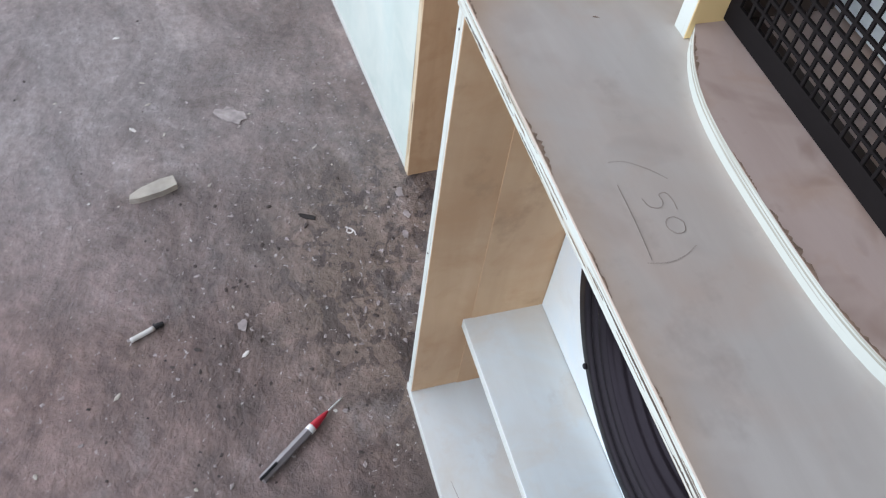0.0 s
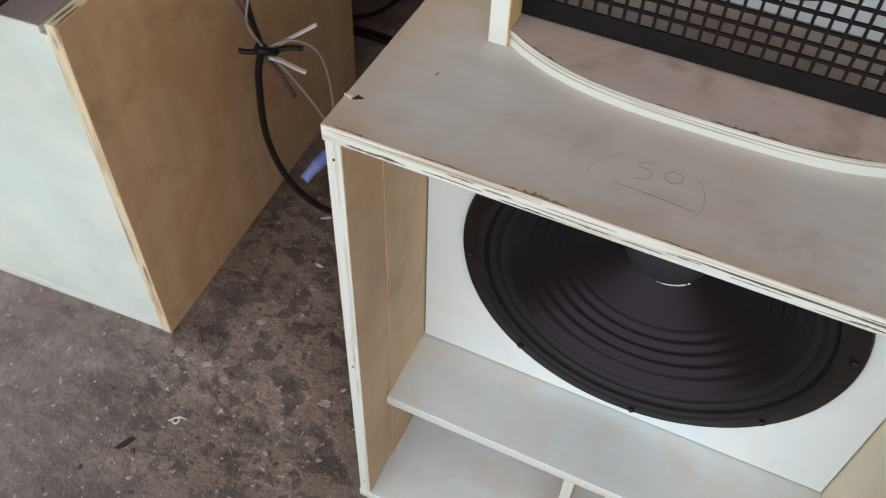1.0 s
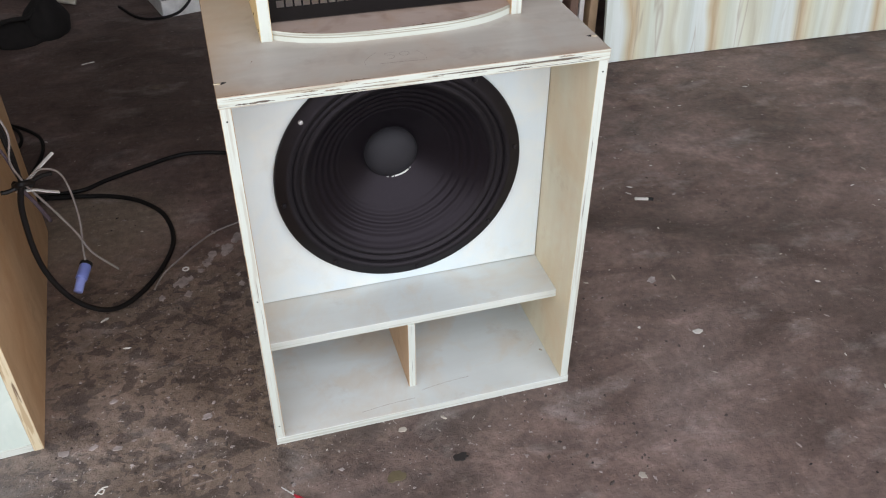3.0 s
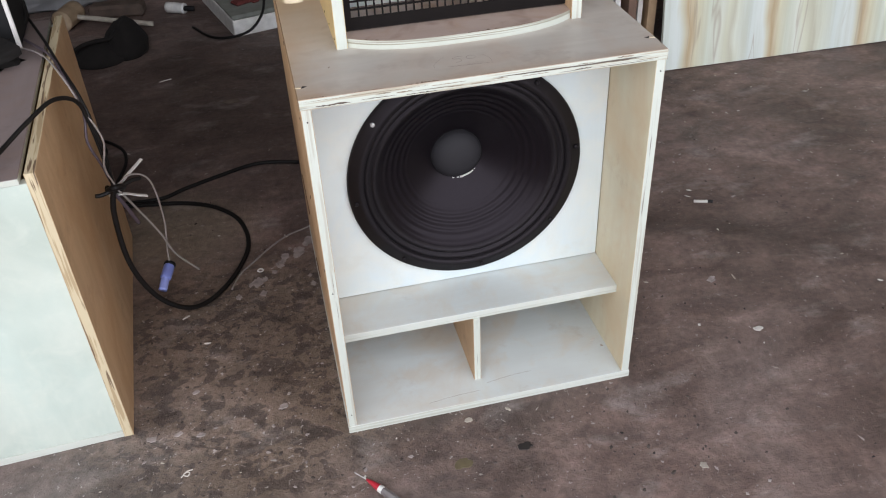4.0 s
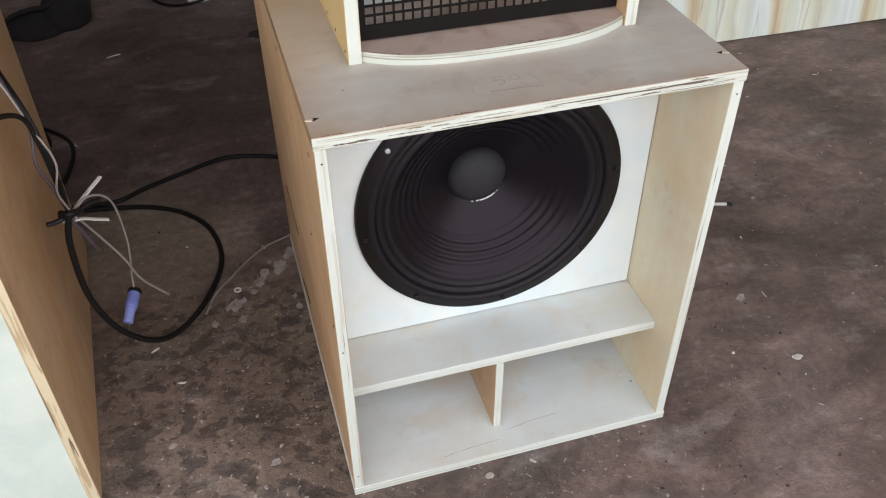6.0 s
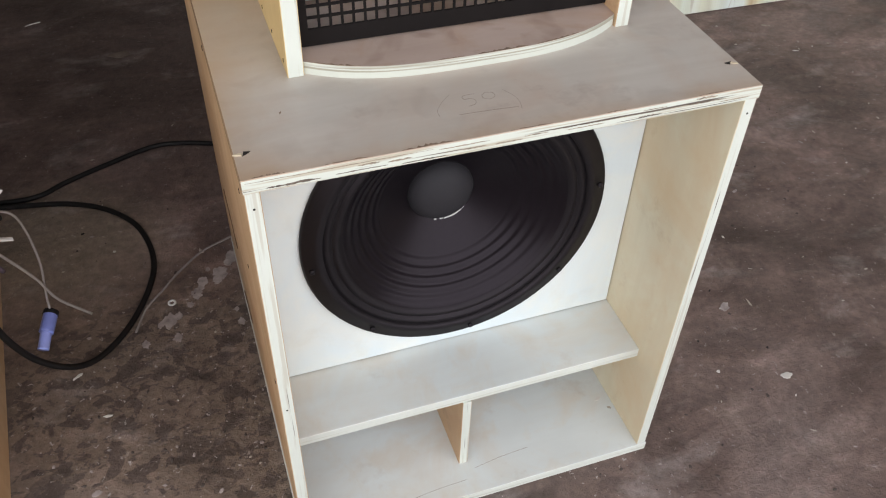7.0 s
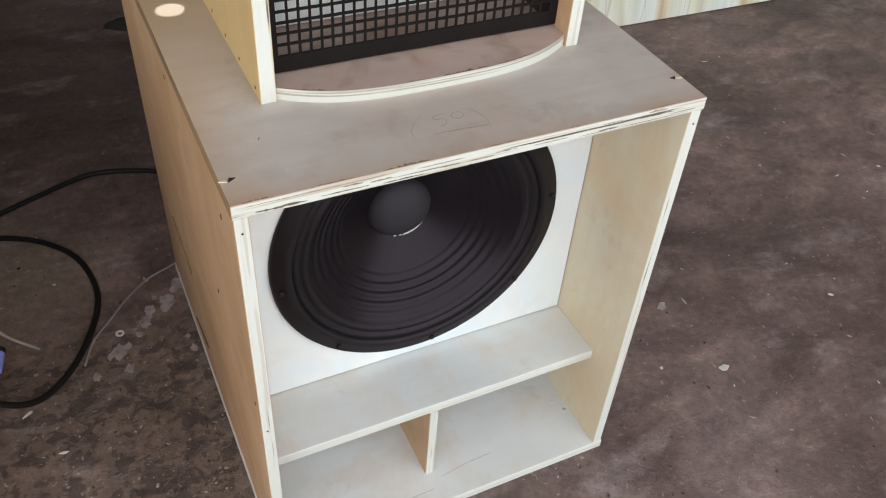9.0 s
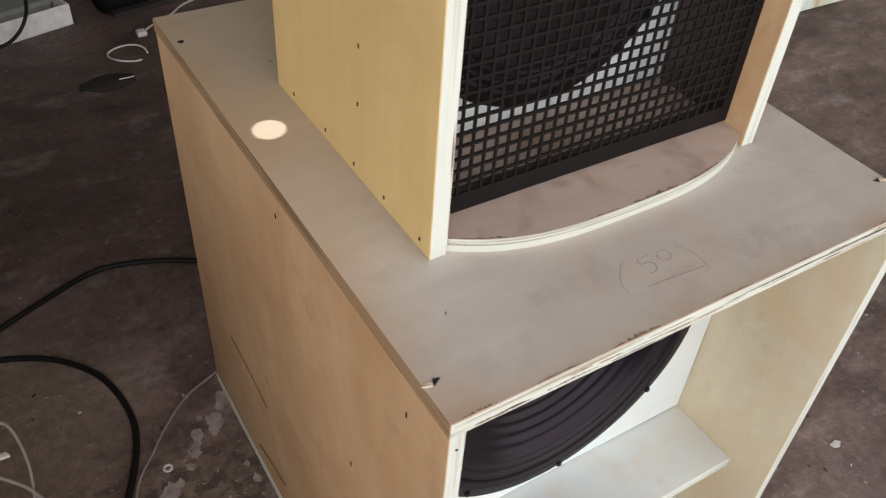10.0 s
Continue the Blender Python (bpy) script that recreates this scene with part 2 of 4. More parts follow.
def marbled():
    """Pale veneer sheet: leaves a third of a metre wide, side by side, each with an ochre seam, cream and blue-white bands."""
    m, n, l, b = mat("streaked_veneer", 0.38)
    v = coords(n, l, (1, 1, 1), False)
    sway = noisy(n, l, coords(n, l, (1.0, 1.0, 0.5), False), 3.0, 3.0, 0.5)
    fine = noisy(n, l, coords(n, l, (1.0, 1.0, 0.05), False), 34.0, 4.0, 0.6)
    axes = n.new("ShaderNodeSeparateXYZ")
    l.new(v, axes.inputs[0])
    def calc(op, p, q):
        k = n.new("ShaderNodeMath")
        k.operation = op
        for sock, value in zip(k.inputs, (p, q)):
            if isinstance(value, (int, float)):
                sock.default_value = value
            else:
                l.new(value, sock)
        return k.outputs[0]
    x = calc("ADD", axes.outputs[0], calc("MULTIPLY", calc("SUBTRACT", sway, 0.5), 0.16))
    x = calc("ADD", x, calc("MULTIPLY", calc("SUBTRACT", fine, 0.5), 0.035))
    leaf = calc("FRACT", calc("DIVIDE", calc("ADD", x, 0.25), 0.335), 0.0)
    c = ramp(n, l, leaf, (0.0, (0.54, 0.41, 0.25)), (0.045, (0.62, 0.53, 0.36)), (0.09, (0.70, 0.67, 0.50)), (0.22, (0.68, 0.72, 0.61)), (0.34, (0.76, 0.79, 0.70)), (0.45, (0.70, 0.71, 0.56)), (0.53, (0.60, 0.59, 0.46)), (0.60, (0.73, 0.76, 0.65)), (0.72, (0.68, 0.74, 0.69)), (0.90, (0.75, 0.80, 0.76)), (0.955, (0.66, 0.63, 0.48)), (1.0, (0.56, 0.43, 0.26)))
    c = mixed(n, l, c, ramp(n, l, fine, (0.32, (0.80, 0.78, 0.70)), (0.58, (1.0, 1.0, 1.0))), 0.6, "MULTIPLY")
    hair = ramp(n, l, noisy(n, l, coords(n, l, (1.0, 1.0, 0.10), False), 16.0, 2.0, 0.5, 0.6), (0.645, (0, 0, 0)), (0.665, (0.55, 0.55, 0.55)), (0.69, (0, 0, 0)))
    c = mixed(n, l, c, (0.40, 0.33, 0.24), hair)
    l.new(c, b.inputs["Base Color"])
    return m


M_TOP = plywood("plywood_top_face", (0.59, 0.555, 0.507), (0.475, 0.438, 0.39), (0.35, 3.0, 3.0), (0.20, 0.14, 0.11), 0.42, 0.45, (0.47, 0.36, 0.285), 0.55, 0.18, True)
M_LIP = plywood("plywood_smudged_face", (0.53, 0.425, 0.37), (0.43, 0.33, 0.28), (0.5, 2.5, 2.5), (0.20, 0.115, 0.075), 0.7, 0.5, (0.39, 0.25, 0.16), 0.8, 0.4)
M_DULLTOP = plywood("plywood_dull_purple_face", (0.30, 0.245, 0.24), (0.22, 0.175, 0.17), (2.5, 0.4, 2.5), (0.1, 0.07, 0.06), 0.5, 0.5, (0.25, 0.17, 0.14), 0.5)
M_SIDE = plywood("plywood_tan_face", (0.625, 0.435, 0.262), (0.485, 0.322, 0.18), (2.5, 2.5, 0.25), (0.24, 0.145, 0.075), 0.6, 0.5, (0.42, 0.25, 0.125), 0.85)
M_INNER = plywood("plywood_inner_face", (0.68, 0.635, 0.48), (0.585, 0.525, 0.375), (2.5, 2.5, 0.25), (0.36, 0.22, 0.11), 0.55, 0.5, (0.56, 0.42, 0.25), 0.62)
M_SHELF = plywood("plywood_pale_face", (0.705, 0.76, 0.755), (0.625, 0.665, 0.655), (0.3, 2.5, 2.5), (0.40, 0.31, 0.23), 0.5, 0.5, (0.60, 0.53, 0.43), 0.75)
M_YELLOW = plywood("plywood_yellow_face", (0.74, 0.56, 0.27), (0.63, 0.455, 0.195), (2.5, 2.5, 0.25), (0.34, 0.23, 0.11), 0.4, 0.45, (0.58, 0.40, 0.18), 0.55)
M_WHITE = plywood("whitened_plywood", (0.71, 0.80, 0.82), (0.65, 0.72, 0.735), (2.0, 2.0, 0.3), (0.56, 0.52, 0.42), 0.3, 0.5, (0.75, 0.72, 0.62), 0.5)
M_GREENWHITE = plywood("pale_green_white_board", (0.585, 0.668, 0.602), (0.54, 0.615, 0.55), (2.0, 2.0, 0.3), (0.6, 0.6, 0.5), 0.15, 0.5, (0.74, 0.75, 0.66), 0.4)
# ply darkened to carry the shade inside the small box
M_SHADEPLY = plywood("plywood_shaded_face", (0.075, 0.05, 0.037), (0.045, 0.03, 0.022), (2.5, 2.5, 0.25), (0.02, 0.015, 0.012), 0.4, 0.55, (0.06, 0.035, 0.022), 0.4)
M_EDGE_H = ply_edge("plywood_edge_level", (6.0, 6.0, 240.0), worn=0.615)
M_EDGE_V = ply_edge("plywood_edge_upright", (190.0, 5.0, 5.0), (0.535, 0.56, 0.50), (0.46, 0.45, 0.38), worn=0.69)
M_EDGE_CLEAN = ply_edge("plywood_edge_clean", (3.0, 3.0, 260.0), (0.53, 0.55, 0.485), (0.32, 0.305, 0.24), worn=0.66)
M_EDGE_SOFT = ply_edge("plywood_edge_pale", (3.0, 3.0, 200.0), (0.56, 0.58, 0.525), (0.46, 0.465, 0.40), (0.30, 0.26, 0.20), worn=0.70)
M_EDGE_ROUGH = ply_edge("splintered_plywood_edge", (150.0, 9.0, 9.0), (0.58, 0.485, 0.32), (0.42, 0.31, 0.18), (0.15, 0.095, 0.055), 0.60)
M_EDGE_DARK = ply_edge("plywood_edge_brown", (5.0, 5.0, 150.0), (0.29, 0.19, 0.105), (0.18, 0.112, 0.062), worn=0.70)
M_FLOOR = concrete()
M_CONE = plain("black_paper_cone", (0.0062, 0.0047, 0.0062), 0.36, 0, 0.3, 120.0, 0.10, 0.19)
M_RIM = plain("black_rubber_rim", (0.006, 0.0055, 0.006), 0.55, 0, 0.3, 60.0, 0.1, 0.3)
for black in (M_CONE, M_RIM):
    black.node_tree.nodes["Principled BSDF"].inputs["Specular Tint"].default_value = (1.0, 0.86, 0.96, 1.0)
M_CAP = plain("matt_dust_cap", (0.0145, 0.0128, 0.0162), 0.75, 0, 0.2, 150.0, 0.2)
M_GLUE = plain("glossy_glue_bead", (0.008, 0.007, 0.008), 0.6, 0, 0.2, 90.0, 0.3, 0.15)
M_STEEL = plain("bright_steel", (0.92, 0.92, 0.92), 0.5, 1.0)
M_GRILLE = plain("black_coated_steel", (0.0098, 0.0078, 0.0074), 0.75, 0.0, 0.2, 30.0, 0.1, 0.1)
M_HOLE = plain("dark_cavity", (0.015, 0.012, 0.01), 0.9)
M_TORN = plain("torn_dark_layer", (0.15, 0.115, 0.088), 0.9, 0, 0.6, 160.0)
M_EDGEGAP = plain("torn_brown_layer", (0.33, 0.265, 0.195), 0.85, 0, 0.5, 120.0)
M_GRIME = plain("brown_grime", (0.34, 0.235, 0.165), 0.8, 0, 0.6, 90.0, 0.3)
M_CHIPPED = plain("fresh_split_wood", (0.72, 0.62, 0.45), 0.8)
M_PENCIL = plain("pencil_graphite", (0.34, 0.285, 0.24), 0.6)
M_CABLE = plain("black_pvc_cable", (0.008, 0.007, 0.007), 0.55, 0, 0.3, 40.0, 0.1, 0.3)
M_WIRE = plain("grey_twin_wire", (0.30, 0.265, 0.25), 0.5)
M_PURPLE = plain("dull_purple_wire", (0.10, 0.075, 0.095), 0.5)
M_TIE = plain("white_plastic_strip", (0.75, 0.73, 0.70), 0.5)
M_BLUE = plain("pale_blue_plastic", (0.20, 0.25, 0.62), 0.35)
M_NOSE = plain("pale_blue_nose", (0.30, 0.36, 0.78), 0.3)
M_BLACK = plain("black_plastic", (0.008, 0.008, 0.009), 0.65, 0, 0.25, 30.0, 0.1, 0.25)
M_CLOTH = plain("black_cloth", (0.0105, 0.008, 0.007), 0.95, 0, 0.4, 40.0, 0.5)
M_RED = plain("red_plastic", (0.50, 0.02, 0.04), 0.35)
M_CLEAR = plain("smoky_clear_plastic", (0.22, 0.20, 0.20), 0.2)
M_PAPER = plain("off_white_paper", (0.70, 0.67, 0.62), 0.8)
M_CHAR = plain("charred_end", (0.02, 0.018, 0.018), 0.9)
M_CHIPWOOD = plain("weathered_pale_wood", (0.50, 0.45, 0.38), 0.8, 0, 0.35)
M_WOOD = plain("handled_wood", (0.42, 0.30, 0.19), 0.6, 0, 0.35, 18.0)
M_TRAY = plain("white_sheet_metal", (0.80, 0.79, 0.76), 0.4)
M_TRAYIN = plain("grey_tray_contents", (0.25, 0.26, 0.23), 0.7)
M_TARP = plain("grey_plastic_sheet", (0.17, 0.165, 0.17), 0.4, 0, 0.3, 10.0)
M_PAINT = plain("dried_pale_paint", (0.43, 0.37, 0.35), 0.75, 0, 0.5, 60.0, 0.4)
M_DARKSCRAP = plain("dark_scrap", (0.025, 0.02, 0.018), 0.85)
M_WALL = plain("rough_grey_plaster", (0.16, 0.14, 0.125), 0.9, 0, 0.3, 4.0, 0.4)
M_ROOF = plain("dull_zinc_sheet", (0.20, 0.19, 0.18), 0.55, 0.3, 0.3, 6.0)
M_ORANGE = plain("raw_orange_wood", (0.52, 0.36, 0.22), 0.7, 0, 0.35, 14.0)
M_SOIL = plain("trodden_soil", (0.085, 0.066, 0.058), 0.9, 0, 0.3, 60.0)
M_BARK = plain("reddish_brown_board", (0.20, 0.12, 0.085), 0.7, 0, 0.35, 14.0)
M_DULLCHIP = plain("dull_tan_chip", (0.20, 0.155, 0.125), 0.85, 0, 0.4)
M_DULLRED = plain("dull_red_plastic", (0.17, 0.035, 0.03), 0.6, 0, 0.4)
M_OLDWOOD = plain("dark_old_wood", (0.115, 0.08, 0.062), 0.85, 0, 0.45, 18.0, 0.4)
M_OLIVE = plain("olive_dry_leaf", (0.17, 0.135, 0.075), 0.8, 0, 0.4)
M_SCRATCH = plain("brown_scratch", (0.27, 0.165, 0.09), 0.75, 0, 0.5, 60.0)
M_VENEER = marbled()


# ---- building helpers ----
def thing(name, label, category, at=(0, 0, 0), turn=0.0, group="", kind=""):
    ob = new(name)
    ob.empty_display_size = 0.05
    ob.matrix_world = pose(*at, 0, 0, turn)
    return tagged(ob, label, category, group, kind)


def mesh(name, bm, mats, smooth=False):
    me = bpy.data.meshes.new(name)
    bm.normal_update()
    bm.to_mesh(me)
    bm.free()
    for m in mats if isinstance(mats, (list, tuple)) else [mats]:
        me.materials.append(m)
    if smooth:
        me.shade_smooth()
    return me


def part(name, bm, mats, parent, label="", smooth=False):
    ob = new(name, mesh(name, bm, mats, smooth))
    ob.parent = parent
    if label:
        tagged(ob, label)
    return ob


def solo(name, bm, mats, label, category, at=(0, 0, 0), turn=(0, 0, 0), smooth=False, kind="", group=""):
    ob = new(name, mesh(name, bm, mats, smooth))
    ob.matrix_world = pose(*at, *turn)
    return tagged(ob, label, category, group, kind)


def block(lo, hi, bevel=0.001, thin=None, bm=None):
    """A box with eased edges; faces that are not across its thin axis take the second material."""
    bm = bm or bmesh.new()
    mid = [(a + b) / 2 for a, b in zip(lo, hi)]
    size = [b - a for a, b in zip(lo, hi)]
    made = bmesh.ops.create_cube(bm, size=1.0, matrix=Matrix.Translation(mid) @ Matrix.Diagonal((*size, 1)))
    if bevel:
        edges = {e for v in made["verts"] for e in v.link_edges}
        bmesh.ops.bevel(bm, geom=list(edges), offset=bevel, segments=1, affect="EDGES", profile=0.5)
    if thin is not None:
        bm.normal_update()
        for f in bm.faces:
            if abs(f.normal[thin]) < 0.4:
                f.material_index = 1
    return bm


def panel(name, lo, hi, face, edge, parent, label="", bevel=0.0008):
    thin = min(range(3), key=lambda i: hi[i] - lo[i])
    return part(name, block(lo, hi, bevel, thin), [face, edge], parent, label)


def lathe(profile, segments=64, bm=None, close=False):
    """Turns (radius, height) pairs round the y axis; height runs towards -y."""
    bm = bm or bmesh.new()
    rings = []
    for r, h in profile:
        if r < 1e-6:
            rings.append([bm.verts.new((0, -h, 0))])
        else:
            rings.append([bm.verts.new((r * math.cos(a), -h, r * math.sin(a))) for a in (2 * math.pi * i / segments for i in range(segments))])
    pairs = list(zip(rings, rings[1:])) + ([(rings[-1], rings[0])] if close else [])
    for a, b in pairs:
        for i in range(segments):
            j = (i + 1) % segments
            if len(a) == 1 and len(b) > 1:
                bm.faces.new((a[0], b[j], b[i]))
            elif len(b) == 1 and len(a) > 1:
                bm.faces.new((a[i], a[j], b[0]))
            elif len(a) > 1:
                bm.faces.new((a[i], a[j], b[j], b[i]))
    bmesh.ops.recalc_face_normals(bm, faces=bm.faces)
    return bm


def smooth_path(points, steps=10):
    """Catmull-Rom through the points."""
    p = [Vector(q) for q in points]
    p = [2 * p[0] - p[1], *p, 2 * p[-1] - p[-2]]
    out = []
    for a, b, c, d in zip(p, p[1:], p[2:], p[3:]):
        for i in range(steps):
            t = i / steps
            out.append(0.5 * (2 * b + (c - a) * t + (2 * a - 5 * b + 4 * c - d) * t * t + (3 * b - a - 3 * c + d) * t ** 3))
    return [*out, p[-2]]


def tube(points, radius, sides=8, steps=10, bm=None, flat=1.0):
    """A round cable along a smooth line, with closed ends; flat squeezes it into a strip."""
    bm = bm or bmesh.new()
    line = smooth_path(points, steps)
    side, rings = None, []
    for i, p in enumerate(line):
        way = (line[min(i + 1, len(line) - 1)] - line[max(i - 1, 0)]).normalized()
        ref = side if side is not None else (Vector((0, 0, 1)) if abs(way.z) < 0.9 else Vector((1, 0, 0)))
        side = (ref - way * ref.dot(way)).normalized()
        across = way.cross(side)
        rings.append([bm.verts.new(p + radius * (math.cos(a) * side * flat + math.sin(a) * across)) for a in (2 * math.pi * k / sides for k in range(sides))])
    for a, b in zip(rings, rings[1:]):
        for k in range(sides):
            bm.faces.new((a[k], a[(k + 1) % sides], b[(k + 1) % sides], b[k]))
    bm.faces.new(rings[0][::-1])
    bm.faces.new(rings[-1])
    bmesh.ops.recalc_face_normals(bm, faces=bm.faces)
    return bm


def prism(outline, z0, z1, bm=None):
    """A flat-topped solid over an outline of (x, y)."""
    bm = bm or bmesh.new()
    low = [bm.verts.new((x, y, z0)) for x, y in outline]
    top = [bm.verts.new((x, y, z1)) for x, y in outline]
    bm.faces.new(low[::-1])
    bm.faces.new(top)
    for i in range(len(outline)):
        j = (i + 1) % len(outline)
        f = bm.faces.new((low[i], low[j], top[j], top[i]))
        f.material_index = 1
    bmesh.ops.recalc_face_normals(bm, faces=bm.faces)
    return bm


def ragged(rng, size, height, n=9, stretch=1.6):
    """A small uneven lump or flake."""
    out = []
    for i in range(n):
        a = 2 * math.pi * i / n
        r = size * rng.uniform(0.6, 1.1)
        out.append((r * stretch * math.cos(a), r * math.sin(a)))
    return prism(out, 0, height)


def heap(size, rngseed, rough=0.35, rings=7, n=18):
    """A crumpled low lump."""
    r = random.Random(rngseed)
    bm = bmesh.new()
    bmesh.ops.create_uvsphere(bm, u_segments=n, v_segments=rings * 2, radius=1.0)
    for v in bm.verts:
        k = 1 + rough * noise.noise(v.co * 1.9 + Vector((r.random() * 9, rngseed, 0))) + 0.5 * rough * noise.noise(v.co * 4.7 + Vector((rngseed, 3, 1)))
        v.co = Vector((v.co.x * size[0] * k, v.co.y * size[1] * k, max(0.0, v.co.z * k + 0.15) * size[2]))
    return bm


# ---- setting ----
floor_bm = bmesh.new()
bmesh.ops.create_grid(floor_bm, x_segments=60, y_segments=60, size=1.0, matrix=Matrix.Diagonal((9, 9, 1, 1)))
for v in floor_bm.verts:
    v.co.z = 0.0
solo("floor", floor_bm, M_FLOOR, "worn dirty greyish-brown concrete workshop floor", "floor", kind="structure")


def wall(name, lo, hi, label):
    solo(name, block(lo, hi, 0.0), M_WALL, label, "wall", kind="structure")


wall("wall_back", (LEFT_X, 4.6, 0), (4.8, 4.75, ROOF_Z), "rough grey plastered workshop wall")
wall("wall_left", (LEFT_X - 0.15, -0.15, 0), (LEFT_X, 4.75, ROOF_Z), "rough grey plastered workshop wall")
wall("wall_left_lintel", (LEFT_X - 0.15, FRONT_Y, 4.05), (LEFT_X, -0.15, ROOF_Z), "plastered beam over the side opening")
# added out of view to keep the side light off the back floor
wall("wall_partition", (-1.95, 0.25, 0), (-1.80, 4.6, 2.6), "added unseen grey wall that blocks side light from the back floor")
wall("wall_right", (4.8, FRONT_Y - 0.15, 0), (4.95, 4.75, ROOF_Z), "rough grey plastered workshop wall")
wall("wall_front_corner", (LEFT_X - 0.15, FRONT_Y - 0.15, 0), (LEFT_X + 0.15, FRONT_Y, ROOF_Z), "plastered corner pier between the openings")
wall("wall_front_right", (4.4, FRONT_Y - 0.15, 0), (4.8, FRONT_Y, ROOF_Z), "plastered pier beside the open doorway")
wall("wall_front_lintel", (LEFT_X + 0.15, FRONT_Y - 0.15, 4.05), (4.4, FRONT_Y, ROOF_Z), "plastered lintel over the open doorway")

# The roof has one small round hole, through which a spot of sun falls on the cabinet.
hole = SPOT + SUN_WAY * ((ROOF_Z - SPOT.z) / SUN_WAY.z)
roof = bmesh.new()
X0, X1, Y0, Y1 = LEFT_X - 0.4, 5.0, FRONT_Y - 0.5, 4.8
loops = []
for z in (ROOF_Z, ROOF_Z + 0.004):
    ring, rim = [], []
    for i in range(40):
        a = 2 * math.pi * i / 40
        ca, sa = math.cos(a), math.sin(a)
        ring.append(roof.verts.new((hole.x + 0.0195 * ca, hole.y + 0.0195 * sa, z)))
        reach = min(((X1 - hole.x) / ca if ca > 1e-9 else (X0 - hole.x) / ca if ca < -1e-9 else 1e9), ((Y1 - hole.y) / sa if sa > 1e-9 else (Y0 - hole.y) / sa if sa < -1e-9 else 1e9))
        rim.append(roof.verts.new((hole.x + reach * ca, hole.y + reach * sa, z)))
    loops.append((ring, rim))
    for i in range(40):
        j = (i + 1) % 40
        roof.faces.new((ring[i], ring[j], rim[j], rim[i]))
for i in range(40):
    j = (i + 1) % 40
    roof.faces.new((loops[0][0][i], loops[0][0][j], loops[1][0][j], loops[1][0][i]))
    roof.faces.new((loops[0][1][i], loops[0][1][j], loops[1][1][j], loops[1][1][i]))
corners = [(X0, Y0), (X1, Y0), (X1, Y1), (X0, Y1)]
for cx, cy in corners:
    block((cx - 1.6, cy - 1.6, ROOF_Z + 0.01), (cx + 1.6, cy + 1.6, ROOF_Z + 0.02), 0.0, bm=roof)
bmesh.ops.recalc_face_normals(roof, faces=roof.faces)
solo("ceiling", roof, M_ROOF, "dull zinc sheet roof with one small nail hole", "ceiling", kind="structure")


# ---- loudspeaker drivers ----
def driver(name, label, radius, at, paper):
    """A cone loudspeaker facing -y, its flange's back at the origin."""
    k = radius / 0.23
    d = thing(name, label, "loudspeaker driver", at)
    part("rim", lathe([(0.200 * k, 0.0), (0.2295 * k, 0.0), (0.230 * k, 0.004), (0.227 * k, 0.009), (0.212 * k, 0.011), (0.2105 * k, 0.013), (0.200 * k, 0.013), (0.199 * k, 0.004)], 96, close=True), M_RIM, d, "black pressed rim", True)
    roll = [(0.201 * k, 0.010)]
    for i in range(25):
        u = i / 24
        roll.append(((0.199 - 0.027 * u) * k, 0.006 + 0.0042 * abs(math.sin(2 * math.pi * u)) - 0.004 * u))
    part("surround", lathe(roll, 96), M_RIM, d, "black pleated cloth surround", True)
    cone = []
    for i in range(201):
        u = i / 200
        r = 0.173 + (0.049 - 0.173) * u
        h = 0.002 - 0.080 * u ** 0.85
        if 0.104 < r < 0.168:
            h += 0.0008 * math.sin(math.pi * (r - 0.104) / 0.064) ** 0.5 * math.cos(2 * math.pi * (r - 0.104) / 0.0128)
        cone.append((r * k, h))
    part("cone", lathe(cone, 96), paper, d, "black paper cone with pressed ribs", True)
    part("dust_cap", lathe([(0.0515 * k, -0.079), (0.051 * k, -0.073), (0.047 * k, -0.066), (0.038 * k, -0.059), (0.026 * k, -0.054), (0.012 * k, -0.0515), (0.0, -0.051)], 64), M_CAP, d, "domed dark grey dust cap", True)
    part("glue_bead", lathe([((0.0525 + 0.0024 * math.cos(a)) * k, -0.0775 + 0.0022 * math.sin(a)) for a in (2 * math.pi * i / 8 for i in range(8))], 64, close=True), M_GLUE, d, "glossy bead of glue", True)
    for a0, a1, fat in ((-101, -97, 0.0010), (-91, -86, 0.0013), (-84, -60, 0.0021), (-66, -52, 0.0016), (-49, -46, 0.0010)):
        line = [(0.0540 * k * math.cos(radians(q)), 0.0730, 0.0540 * k * math.sin(radians(q))) for q in (a0, (a0 + a1) / 2, a1)]
        part("glue_flake", tube(line, fat * k, 6, 4), M_TIE, d, "small white fleck at the dust cap's lower edge")
    basket = lathe([(0.205 * k, -0.001), (0.198 * k, -0.03), (0.09 * k, -0.11), (0.088 * k, -0.15), (0.0, -0.15)], 32)
    part("basket", basket, M_BLACK, d, "", True)
    for i in range(8):
        a = 2 * math.pi * (i + 0.15) / 8
        b = lathe([(0.0042, 0.0), (0.0042, 0.003), (0.0025, 0.0045), (0.0, 0.0045)], 12)
        bolt = part("bolt", b, M_STEEL if i == 3 else M_RIM, d, "bright screw head" if i == 3 else "")
        bolt.location = (0.2185 * k * math.cos(a), -0.0105, 0.2185 * k * math.sin(a))
    return d


